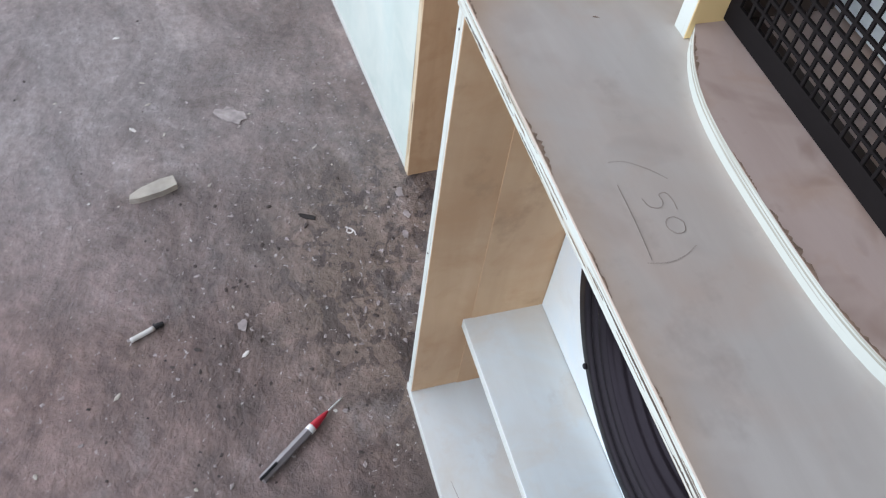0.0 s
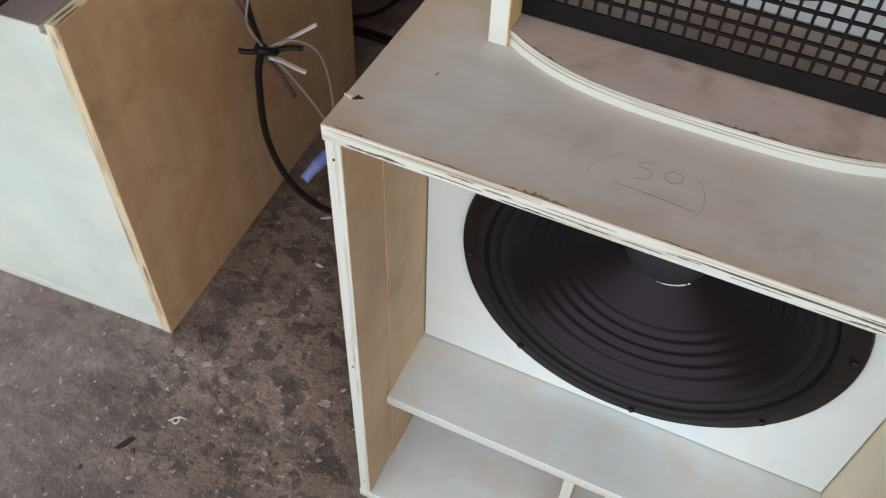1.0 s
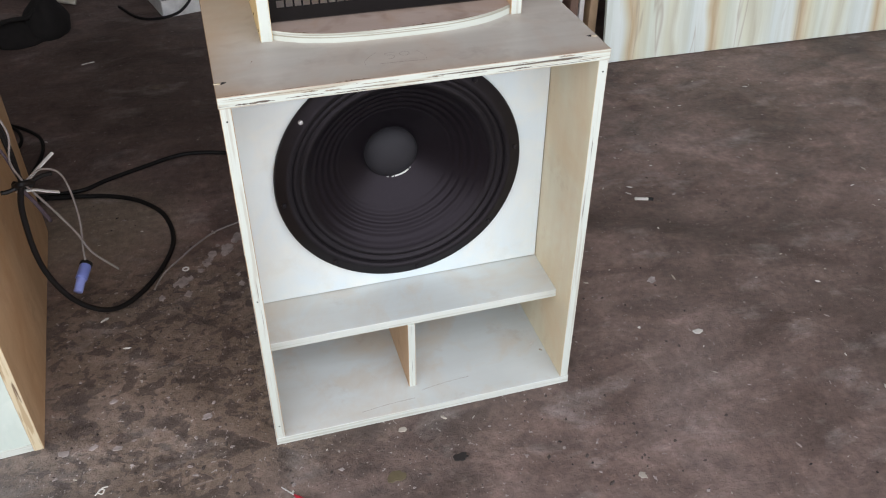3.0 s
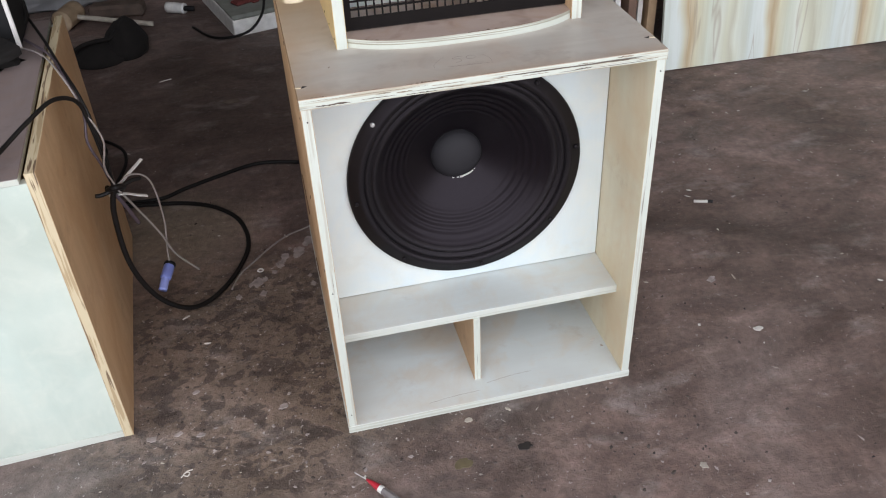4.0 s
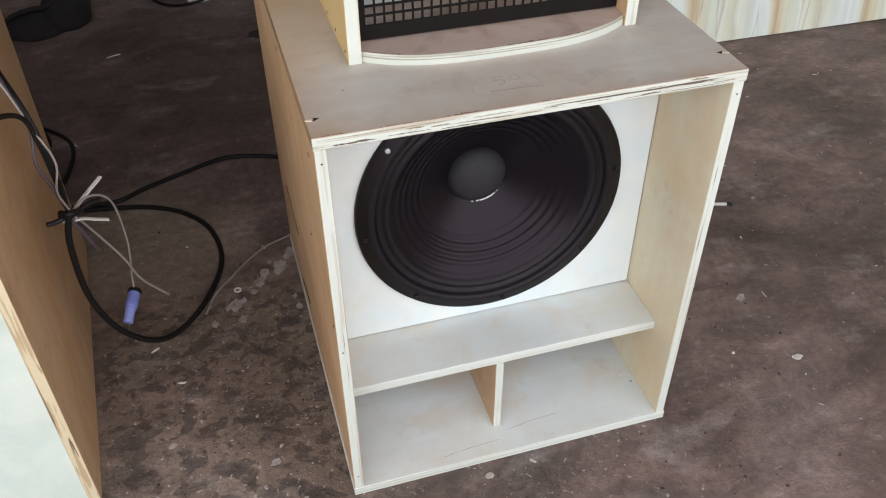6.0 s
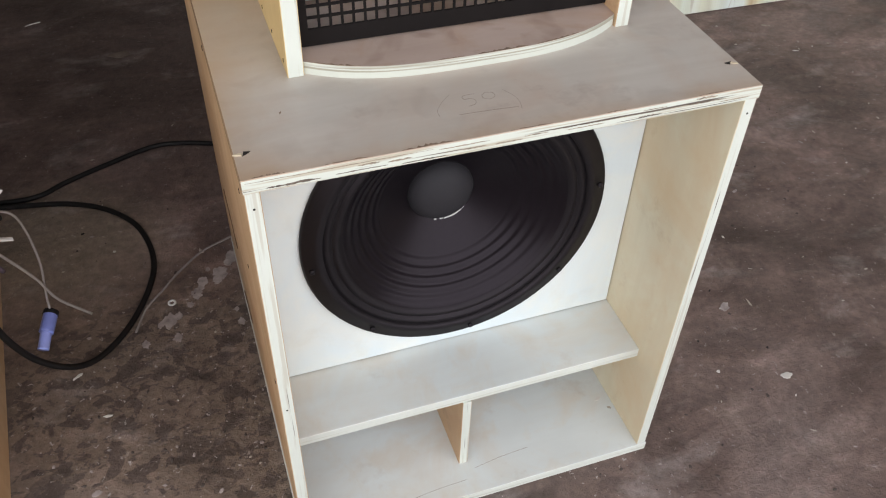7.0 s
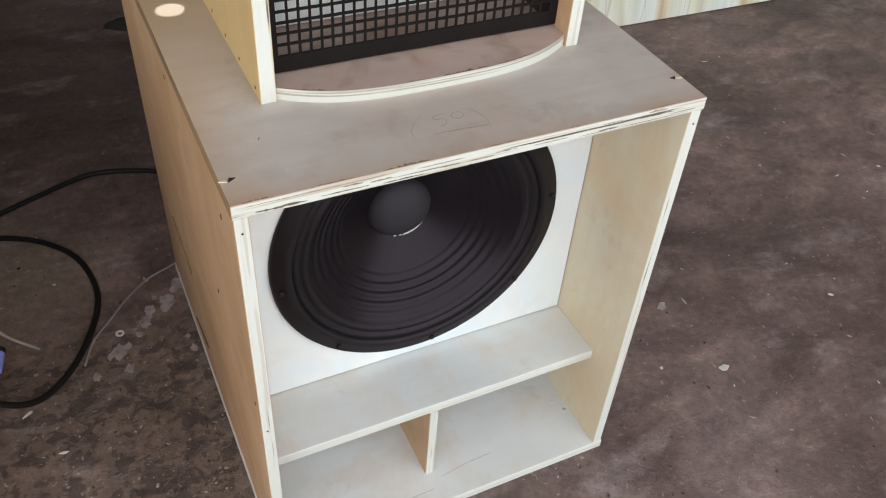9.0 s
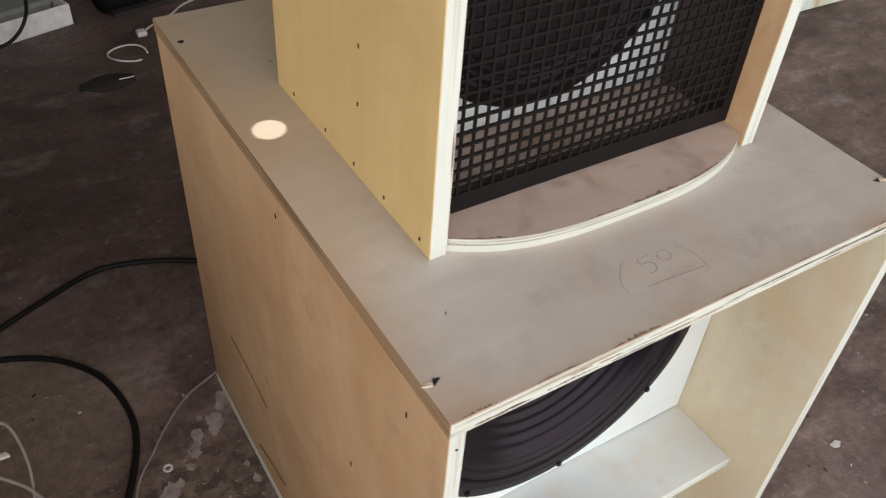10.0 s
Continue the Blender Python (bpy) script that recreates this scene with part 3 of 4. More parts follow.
def baffle_board(x0, x1, z0, z1, y0, y1, centre, radius):
    """A board across y with a round cut-out."""
    bm = bmesh.new()
    cx, cz = centre
    loops = []
    for y in (y0, y1):
        ring, rim = [], []
        angles = [2 * math.pi * i / 64 for i in range(64)]
        for a in angles:
            ca, sa = math.cos(a), math.sin(a)
            ring.append(bm.verts.new((cx + radius * ca, y, cz + radius * sa)))
            rx = (x1 - cx) / ca if ca > 1e-9 else (x0 - cx) / ca if ca < -1e-9 else 1e9
            rz = (z1 - cz) / sa if sa > 1e-9 else (z0 - cz) / sa if sa < -1e-9 else 1e9
            rim.append(bm.verts.new((cx + min(rx, rz) * ca, y, cz + min(rx, rz) * sa)))
        loops.append((ring, rim))
        for i in range(64):
            j = (i + 1) % 64
            bm.faces.new((ring[i], ring[j], rim[j], rim[i]))
    # corners that the spokes cut off
    for sx, sz in ((x0, z0), (x1, z0), (x1, z1), (x0, z1)):
        ray = [v for v in loops[0][1]]
        ray.sort(key=lambda v: (v.co.x - sx) ** 2 + (v.co.z - sz) ** 2)
        a = next((v for v in ray if abs(v.co.x - sx) < 1e-6), None)
        b = next((v for v in ray if abs(v.co.z - sz) < 1e-6 and v is not a), None)
        if a and b:
            bm.faces.new((a, b, bm.verts.new((sx, y0, sz))))
    for i in range(64):
        j = (i + 1) % 64
        bm.faces.new((loops[0][0][i], loops[0][0][j], loops[1][0][j], loops[1][0][i]))
    bmesh.ops.recalc_face_normals(bm, faces=bm.faces)
    return bm


# ---- the large bass cabinet ----
W, D, H, T = 0.60, 0.745, 0.737, 0.018
SHELF_Z = 0.204
sub = thing("bass_cabinet", "large bare plywood bass speaker cabinet on the floor", "speaker cabinet")
lid = panel("top_panel", (0, 0, H - T), (W, D, H), M_TOP, M_EDGE_H, sub, "greyish tan plywood top with chipped pale edge")
lid.data.materials.append(M_EDGE_DARK)
for face in lid.data.polygons:
    if abs(face.normal.x) > 0.7:
        face.material_index = 2
panel("bottom_panel", (0, 0, 0), (W, D, T), M_SHELF, M_EDGE_SOFT, sub, "pale plywood bottom board")
panel("side_panel", (0.0015, 0.0015, T), (T, D, H - T), M_SIDE, M_EDGE_V, sub, "tan plywood side")
panel("side_panel", (W - T, 0.0015, T), (W - 0.0015, D, H - T), M_INNER, M_EDGE_V, sub, "tan plywood side")
panel("lining_board", (T, 0.074, T), (T + 0.0012, D - T, H - T), M_SIDE, M_SIDE, sub, "thin tan lining inside the cabinet", 0.0003)
panel("back_panel", (T, D - T, T), (W - T, D - 0.001, H - T), M_SIDE, M_EDGE_V, sub)
panel("shelf", (T, 0.062, SHELF_Z - T), (W - T, D - 0.12, SHELF_Z), M_SHELF, M_EDGE_SOFT, sub, "pale plywood shelf over the ports")
panel("port_divider", (0.277, 0.060, T), (0.292, 0.45, SHELF_Z - T), M_SIDE, M_EDGE_V, sub, "upright plywood divider between the ports")
part("baffle", baffle_board(T + 0.0028, W - T - 0.0016, SHELF_Z + 0.0016, H - T, 0.178, 0.196, (0.30, 0.456), 0.212), M_WHITE, sub, "whitened plywood baffle")
driver("bass_driver", "large black paper-cone loudspeaker screwed to the white baffle", 0.23, (0.30, 0.178, 0.456), M_CONE)


def notch(parent, x, y, z, turn, size=0.006):
    """A split-out dowel hole: dark wedge with a pale splinter beside it."""
    bm = prism([(-size * 0.4, -size * 0.55), (size * 1.2, size * 0.1), (size * 0.15, size * 0.6)], 0.0002, 0.0010)
    o = part("split_hole", bm, [M_HOLE, M_HOLE], parent, "dark split hole")
    o.matrix_local = pose(x, y, z, 0, 0, turn)
    bm = prism([(-size * 1.7, size * 0.5), (-size * 1.1, size * 0.05), (-size * 0.45, -size * 0.35), (-size * 0.15, size * 0.05), (-size * 0.5, size * 0.5)], 0.0002, 0.0014)
    o = part("splinter", bm, [M_CHIPPED, M_CHIPPED], parent, "pale torn splinter")
    o.matrix_local = pose(x - 0.001, y, z, 0, 0, turn + 8)


notch(sub, 0.011, 0.043, H, 10)
notch(sub, 0.589, 0.053, H, 165)
part("dowel_hole", prism([(0.0125 + 0.0042 * math.cos(q), 0.668 + 0.0034 * math.sin(q)) for q in (0.524 * i for i in range(12))], H - 0.001, H + 0.0004), [M_HOLE, M_HOLE], sub, "dark dowel hole")

# long gaps and torn layers in the front edge of the top
er = random.Random(31)
for x0, x1, dz, tall, m in ((0.004, 0.20, 0.0042, 0.0011, M_EDGEGAP), (0.024, 0.080, 0.0140, 0.0032, M_TORN), (0.095, 0.150, 0.0130, 0.0016, M_TORN), (0.150, 0.176, 0.0098, 0.0028, M_EDGEGAP), (0.205, 0.262, 0.0062, 0.0016, M_EDGEGAP), (0.268, 0.300, 0.0125, 0.0020, M_EDGEGAP), (0.335, 0.425, 0.0078, 0.0021, M_TORN), (0.352, 0.398, 0.0115, 0.0014, M_EDGEGAP), (0.445, 0.475, 0.0052, 0.0013, M_EDGEGAP), (0.500, 0.552, 0.0085, 0.0024, M_TORN), (0.512, 0.540, 0.0030, 0.0030, M_EDGEGAP), (0.165, 0.215, 0.0150, 0.0016, M_TORN), (0.232, 0.258, 0.0120, 0.0022, M_EDGEGAP), (0.302, 0.330, 0.0095, 0.0018, M_EDGEGAP), (0.440, 0.470, 0.0132, 0.0020, M_TORN), (0.118, 0.142, 0.0075, 0.0026, M_EDGEGAP), (0.545, 0.585, 0.0125, 0.0014, M_EDGEGAP)):
    n = 18
    upper = [(x0 + (x1 - x0) * i / n, -dz + tall * (0.12 + 0.88 * math.sin(math.pi * i / n) ** 0.5) * er.uniform(0.15, 0.75)) for i in range(n + 1)]
    lower = [(x0 + (x1 - x0) * i / n, -dz - tall * (0.12 + 0.88 * math.sin(math.pi * i / n) ** 0.5) * er.uniform(0.05, 0.45)) for i in range(n, -1, -1)]
    o = part("edge_gap", prism(lower[::-1] + upper[::-1], 0, 0.0007), [m, m], sub, "dark gap where a layer has torn out")
    o.matrix_local = pose(0, 0.0004, H, 90, 0, 0)


def worn_strip(parent, curve, wide, z, seed):
    """A thin, ragged strip of brown wear along an edge."""
    r = random.Random(seed)
    n = len(curve) - 1
    inner = [(x, y + wide * (0.15 + math.sin(math.pi * i / n) ** 0.7) * r.uniform(0.1, 1.0)) for i, (x, y) in enumerate(curve)]
    part("worn_strip", prism(curve + inner[::-1], z, z + 0.0003), [M_GRIME, M_GRIME], parent, "brown wear along the edge")


for x0, x1, wide, seed in ((0.012, 0.045, 0.003, 1), (0.085, 0.135, 0.0022, 2), (0.165, 0.225, 0.0045, 3), (0.285, 0.335, 0.002, 4), (0.40, 0.425, 0.0016, 5), (0.515, 0.56, 0.002, 6)):
    worn_strip(sub, [(x0 + (x1 - x0) * i / 22, 0.0012) for i in range(23)], wide, H, seed)


def mark(points, width=0.00040):
    part("pencil_stroke", tube([(x, y, H + 0.0003) for x, y in points], width, 6, 5, flat=0.25), M_PENCIL, sub, "thin pencil stroke")


# the handwritten 50 with its bracket and underline
mark([(0.246, 0.085), (0.233, 0.073), (0.2235, 0.059), (0.222, 0.047)], 0.00027)
mark([(0.274, 0.0790), (0.266, 0.0795), (0.2585, 0.0775), (0.259, 0.0715), (0.266, 0.0715), (0.2705, 0.067), (0.268, 0.060), (0.260, 0.0575)])
mark([(0.286, 0.0785), (0.2805, 0.0735), (0.2815, 0.067), (0.288, 0.0645), (0.2945, 0.069), (0.2935, 0.076), (0.286, 0.0785)])
mark([(0.244, 0.0450), (0.278, 0.0438), (0.312, 0.0412)])
mark([(0.307, 0.078), (0.3135, 0.066), (0.3165, 0.052), (0.314, 0.037)], 0.00024)

for y, z in ((0.067, 0.673), (0.179, 0.455), (0.35, 0.69), (0.02, 0.40)):
    o = part("nail_hole", prism([(-0.0011, -0.004), (0.0011, -0.0035), (0.0009, 0.004), (-0.0012, 0.003)], 0, 0.0006), [M_HOLE, M_HOLE], sub)
    o.matrix_local = pose(0.0014, y, z, 90, 0, -90)
for x, z in ((0.0095, 0.698), (0.5905, 0.699), (0.0095, 0.05), (0.0085, 0.36)):
    o = part("nail_head", lathe([(0.0014, 0.0), (0.0014, 0.0005), (0.0, 0.0006)], 8), M_HOLE, sub)
    o.location = (x, 0.0013, z)
for y0, z0, y1, z1, fat in ((0.601, 0.258, 0.46, 0.236, 0.0016), (0.525, 0.064, 0.416, 0.089, 0.0020)):
    part("scratch", tube([(0.0014, y0, z0), (0.0014, (y0 + y1) / 2, (z0 + z1) / 2 + 0.003), (0.0014, y1, z1)], fat, 8, 8), M_SCRATCH, sub, "long brown scratch")
for x, y, turn in ((0.06, 0.105, 60), (0.094, 0.575, 0)):
    o = part("dent", prism([(-0.0030, -0.0006), (0.0, -0.0011), (0.0034, 0.0), (0.0, 0.0008)], 0, 0.0005), [M_GRIME, M_GRIME], sub, "small dark dent")
    o.matrix_local = pose(x, y, H, 0, 0, turn)
for x0, y0, x1, y1 in ((0.30, 0.045, 0.40, 0.055), (0.17, 0.020, 0.28, 0.028)):
    part("crack", tube([(x0, y0, T + 0.0002), ((x0 + x1) / 2, (y0 + y1) / 2 + 0.002, T + 0.0002), (x1, y1, T + 0.0002)], 0.00036, 6, 6, flat=0.3), M_PENCIL, sub, "thin dark crack in the bottom board")

# ---- the smaller speaker box on top ----
BX0, BX1, BY0, BY1, BZ0, BH = 0.082, 0.515, 0.170, 0.522, H, 0.52
BT = 0.019
top = thing("small_speaker_box", "pale plywood speaker box with black grille on the bass cabinet", "speaker box", (0, 0, BZ0))


def bowed(z0, z1, parent, name, label):
    out = [(BX0 + BT, BY1 - BT)]
    n = 22
    for i in range(n + 1):
        u = i / n
        x = BX0 + BT + u * (BX1 - BX0 - 2 * BT)
        bow = 1 - abs(2 * u - 1) ** 3.2
        out.append((x, BY0 + 0.006 - 0.043 * bow))
    out.append((BX1 - BT, BY1 - BT))
    part(name, prism(out, z0, z1), [M_LIP, M_EDGE_CLEAN], parent, label)


bowed(0.0, 0.0155, top, "bottom_panel", "brown-smudged plywood bottom with bowed pale lip")
def lip_edge(u):
    return BX0 + BT + u * (BX1 - BX0 - 2 * BT), BY0 + 0.0068 - 0.043 * (1 - abs(2 * u - 1) ** 3.2)


for u0, u1, wide, seed in ((0.03, 0.16, 0.0035, 11), (0.36, 0.46, 0.002, 12), (0.50, 0.66, 0.005, 13), (0.69, 0.84, 0.003, 14)):
    worn_strip(top, [lip_edge(u0 + (u1 - u0) * i / 24) for i in range(25)], wide, 0.0155, seed)
bowed(BH - 0.018, BH, top, "top_panel", "plywood top with bowed front edge")
panel("side_panel", (BX0, BY0, 0.0), (BX0 + BT, BY1, BH), M_YELLOW, M_EDGE_V, top, "yellowish plywood side dotted with nail holes")
# browner than the left side, for the shade on its inner face
panel("side_panel", (BX1 - BT, BY0, 0.0), (BX1, BY1, BH), M_SIDE, M_EDGE_V, top, "yellowish plywood side dotted with nail holes")
panel("back_panel", (BX0 + BT, BY1 - BT, 0.0), (BX1 - BT, BY1 - 0.001, BH), M_YELLOW, M_EDGE_V, top)
part("baffle", baffle_board(BX0 + BT, BX1 - BT, 0.018, BH - 0.018, 0.312, 0.327, (0.2985, 0.217), 0.165), M_WHITE, top, "whitened plywood baffle behind the grille")
# thin dark sheets added where the box is shaded behind the grille
panel("lining_board", (BX1 - BT - 0.0025, 0.2055, 0.0162), (BX1 - BT - 0.0003, 0.311, BH - 0.0185), M_SHADEPLY, M_SHADEPLY, top, "dark brown sheet standing in for shade behind the grille", 0.0003)
panel("lining_board", (BX0 + BT + 0.0003, 0.2055, 0.0162), (BX0 + BT + 0.0025, 0.311, BH - 0.0185), M_SHADEPLY, M_SHADEPLY, top, "dark brown sheet standing in for shade behind the grille", 0.0003)
panel("lining_board", (BX0 + BT + 0.003, 0.2055, 0.0157), (BX1 - BT - 0.003, 0.236, 0.0175), M_SHADEPLY, M_SHADEPLY, top, "dark brown sheet standing in for shade behind the grille", 0.0003)
for y, z in ((0.312, 0.153), (0.315, 0.089), (0.475, 0.012), (0.392, 0.013), (0.324, 0.012), (0.259, 0.013), (0.189, 0.013), (0.40, 0.30), (0.22, 0.33)):
    o = part("nail_hole", prism([(-0.0012, -0.0024), (0.0012, -0.002), (0.001, 0.0024), (-0.001, 0.002)], 0, 0.0006), [M_HOLE, M_HOLE], top)
    o.matrix_local = pose(BX0 - 0.0002, y, z, 90, 0, -90)


def grille():
    """Square-holed steel sheet with a solid border."""
    gx0, gx1, gz0, gz1, y0, y1 = BX0 + BT + 0.001, BX1 - BT - 0.001, 0.019, BH - 0.019, 0.2005, 0.2035
    border_x, border_z, pitch, bar = 0.013, 0.021, 0.0138, 0.0029
    bm = bmesh.new()
    for lo, hi in (((gx0, y0, gz0), (gx0 + border_x, y1, gz1)), ((gx1 - border_x, y0, gz0), (gx1, y1, gz1)), ((gx0 + border_x, y0, gz0), (gx1 - border_x, y1, gz0 + border_z)), ((gx0 + border_x, y0, gz1 - border_z), (gx1 - border_x, y1, gz1))):
        block(lo, hi, 0.0, bm=bm)
    nx = round((gx1 - gx0 - 2 * border_x) / pitch)
    nz = round((gz1 - gz0 - 2 * border_z) / pitch)
    for i in range(1, nx):
        x = gx0 + border_x + (gx1 - gx0 - 2 * border_x) * i / nx
        block((x - bar / 2, y0 + 0.0004, gz0 + border_z), (x + bar / 2, y1 - 0.0004, gz1 - border_z), 0.0, bm=bm)
    for i in range(1, nz):
        z = gz0 + border_z + (gz1 - gz0 - 2 * border_z) * i / nz
        block((gx0 + border_x, y0 + 0.0002, z - bar / 2), (gx1 - border_x, y1 - 0.0002, z + bar / 2), 0.0, bm=bm)
    return bm


part("grille", grille(), M_GRILLE, top, "black square-holed steel grille")
driver("mid_driver", "black loudspeaker behind the grille of the small box", 0.18, (0.2985, 0.312, BZ0 + 0.217), M_CLOTH)

# ---- the second cabinet, pale front towards the doorway ----
side_cab = thing("second_cabinet", "unfinished plywood cabinet with pale front board, standing beside the bass cabinet", "speaker cabinet", (-0.427, 0.115, 0), 3.4)
CW, CD, CH = 0.86, 0.74, 0.622
panel("side_panel", (-T, 0, 0), (0, CD, CH), M_SIDE, M_EDGE_ROUGH, side_cab, "tan plywood side with rough splintered edges")
panel("side_panel", (-CW, 0, 0), (-CW + T, CD, CH), M_SIDE, M_EDGE_V, side_cab, "tan plywood side")
panel("front_panel", (-CW + T, 0.002, T), (-T, 0.002 + T, CH - T), M_GREENWHITE, M_EDGE_H, side_cab, "smooth pale greenish white front board")
panel("top_panel", (-CW + T, 0.001, CH - T), (-T - 0.011, CD, CH - 0.006), M_DULLTOP, M_EDGE_CLEAN, side_cab, "greyish plywood top")
panel("back_panel", (-CW + T, CD - T, 0), (-T, CD - 0.001, CH - T), M_SIDE, M_EDGE_V, side_cab)
panel("bottom_panel", (-CW + T, 0.001, 0), (-T, CD - T, T), M_EDGE_SOFT, M_EDGE_SOFT, side_cab)


# ---- cables between the two cabinets ----
def cable(name, points, radius, material, label, category="cable", sides=8):
    return solo(name, tube(points, radius, sides), material, label, category, smooth=True)


G = 0.007
loom = thing("cable_loom", "tied black cable with grey wires and a pale blue plug", "cable")
part("power_cable", tube([(-0.384, 0.43, 0.405), (-0.402, 0.43, 0.33), (-0.400, 0.425, 0.20), (-0.362, 0.435, 0.09), (-0.297, 0.47, 0.022), (-0.222, 0.56, G), (-0.166, 0.70, G), (-0.180, 0.83, G), (-0.235, 0.915, G), (-0.31, 0.965, G), (-0.40, 0.99, G), (-0.53, 1.005, G), (-0.68, 0.985, G), (-0.85, 1.0, G)], 0.0060, 10), M_CABLE, loom, "thick black cable in a loop", True)
part("signal_wire", tube([(-0.62, 1.02, 0.66), (-0.505, 0.735, 0.632), (-0.436, 0.53, 0.630), (-0.392, 0.42, 0.60), (-0.378, 0.405, 0.50), (-0.384, 0.43, 0.405)], 0.0032), M_CABLE, loom, "black wire", True)
part("signal_wire", tube([(-0.60, 0.80, 0.632), (-0.525, 0.70, 0.628), (-0.465, 0.60, 0.628), (-0.428, 0.49, 0.63), (-0.398, 0.43, 0.575), (-0.402, 0.405, 0.52), (-0.392, 0.415, 0.46), (-0.39, 0.435, 0.41)], 0.0028), M_PURPLE, loom, "dull purple wire", True)
part("signal_wire", tube([(-0.62, 0.66, 0.628), (-0.535, 0.655, 0.63), (-0.475, 0.585, 0.635), (-0.425, 0.47, 0.632), (-0.390, 0.41, 0.58), (-0.372, 0.40, 0.52), (-0.386, 0.405, 0.46), (-0.382, 0.43, 0.40)], 0.0021), M_WIRE, loom, "pale grey wire", True)
part("loose_wire", tube([(-0.384, 0.435, 0.395), (-0.352, 0.465, 0.402), (-0.325, 0.50, 0.36), (-0.322, 0.52, 0.25), (-0.334, 0.52, 0.16), (-0.337, 0.516, 0.122)], 0.0022), M_WIRE, loom, "thin grey wire to the plug", True)
part("loose_wire", tube([(-0.384, 0.44, 0.39), (-0.362, 0.475, 0.31), (-0.335, 0.505, 0.22), (-0.318, 0.52, 0.15), (-0.277, 0.535, 0.082)], 0.0026), M_WIRE, loom, "thin grey wire with a bare end", True)
part("loose_wire", tube([(-0.392, 0.43, 0.39), (-0.382, 0.455, 0.34), (-0.368, 0.475, 0.275)], 0.0042), M_PURPLE, loom, "short purple cable tail", True)
part("cable_tie", tube([(-0.400, 0.435, 0.374), (-0.366, 0.472, 0.394), (-0.331, 0.507, 0.412)], 0.0050, 8, 6, flat=0.3), M_TIE, loom, "white plastic strip")
part("cable_tie", tube([(-0.398, 0.440, 0.374), (-0.372, 0.452, 0.366), (-0.352, 0.460, 0.354), (-0.333, 0.466, 0.345)], 0.0062, 8, 6, flat=0.3), M_TIE, loom, "white plastic strip")
part("knot", tube([(-0.402, 0.44, 0.385), (-0.385, 0.422, 0.40), (-0.370, 0.44, 0.39), (-0.386, 0.455, 0.375), (-0.402, 0.44, 0.392)], 0.0065), M_CABLE, loom, "black tape knot", True)
part("knot_end", tube([(-0.385, 0.435, 0.39), (-0.412, 0.425, 0.386), (-0.424, 0.42, 0.388)], 0.0045), M_CABLE, loom)
part("knot_end", tube([(-0.38, 0.44, 0.388), (-0.355, 0.46, 0.390), (-0.338, 0.472, 0.386)], 0.0045), M_CABLE, loom)
plug = part("plug", tube([(-0.337, 0.520, 0.122), (-0.341, 0.505, 0.118), (-0.349, 0.482, 0.110)], 0.0125, 12, 6), M_BLUE, loom, "pale blue plug body", True)
part("plug_nose", tube([(-0.3485, 0.484, 0.1105), (-0.353, 0.468, 0.104), (-0.357, 0.455, 0.098)], 0.0098, 12, 6), M_NOSE, plug, "paler blue plug nose", True)
part("plug_collar", tube([(-0.3365, 0.521, 0.1225), (-0.339, 0.513, 0.1205)], 0.0134, 12, 4), M_BLACK, plug, "black collar", True)

cable("floor_cable", [(-0.90, 1.05, G), (-0.68, 1.015, G), (-0.52, 1.022, G), (-0.40, 1.018, G), (-0.33, 1.055, G), (-0.24, 1.095, G), (-0.12, 1.138, G), (-0.01, 1.115, G), (0.10, 1.06, G), (0.2, 1.03, G)], 0.006, M_CABLE, "black power cable lying on the floor behind the cabinets")
cable("thin_floor_wire", [(-0.215, 0.54, 0.002), (-0.19, 0.598, 0.002), (-0.153, 0.642, 0.002), (-0.117, 0.685, 0.002), (-0.065, 0.732, 0.002), (-0.012, 0.756, 0.002), (0.02, 0.77, 0.002)], 0.0022, M_WIRE, "thin grey wire curving along the floor")
cable("cable_coil", [(-0.90, 1.40, G), (-0.75, 1.475, G), (-0.637, 1.467, G), (-0.54, 1.377, G), (-0.512, 1.28, G), (-0.527, 1.167, G), (-0.56, 1.08, G), (-0.64, 1.04, G), (-0.78, 1.08, G), (-0.80, 1.20, G), (-0.72, 1.225, G), (-0.636, 1.221, G + 0.003), (-0.59, 1.284, G), (-0.578, 1.362, G), (-0.614, 1.43, G + 0.006), (-0.70, 1.44, G), (-0.82, 1.36, G)], 0.0052, M_CABLE, "loose coil of black cable on the floor")
cable("draped_cable", [(-1.36, -0.40, G), (-1.18, -0.325, G), (-1.126, -0.26, G), (-1.135, -0.15, G), (-1.13, -0.06, 0.02), (-1.0, -0.02, 0.155), (-0.776, -0.02, 0.336), (-0.61, -0.015, 0.47), (-0.535, 0.04, 0.585), (-0.51, 0.12, 0.629), (-0.49, 0.205, 0.627), (-0.455, 0.27, 0.64), (-0.420, 0.335, 0.645), (-0.396, 0.395, 0.610), (-0.388, 0.408, 0.555), (-0.384, 0.412, 0.48), (-0.386, 0.430, 0.405)], 0.0042, M_CABLE, "black cable draped over the second cabinet down to the floor")
cable("upper_cable", [(-0.60, 1.0, 0.78), (-0.555, 0.86, 0.70), (-0.535, 0.80, 0.65), (-0.548, 0.765, 0.632), (-0.575, 0.74, 0.63), (-0.64, 0.70, 0.63)], 0.0055, M_CABLE, "black cable coming down behind the amplifier")

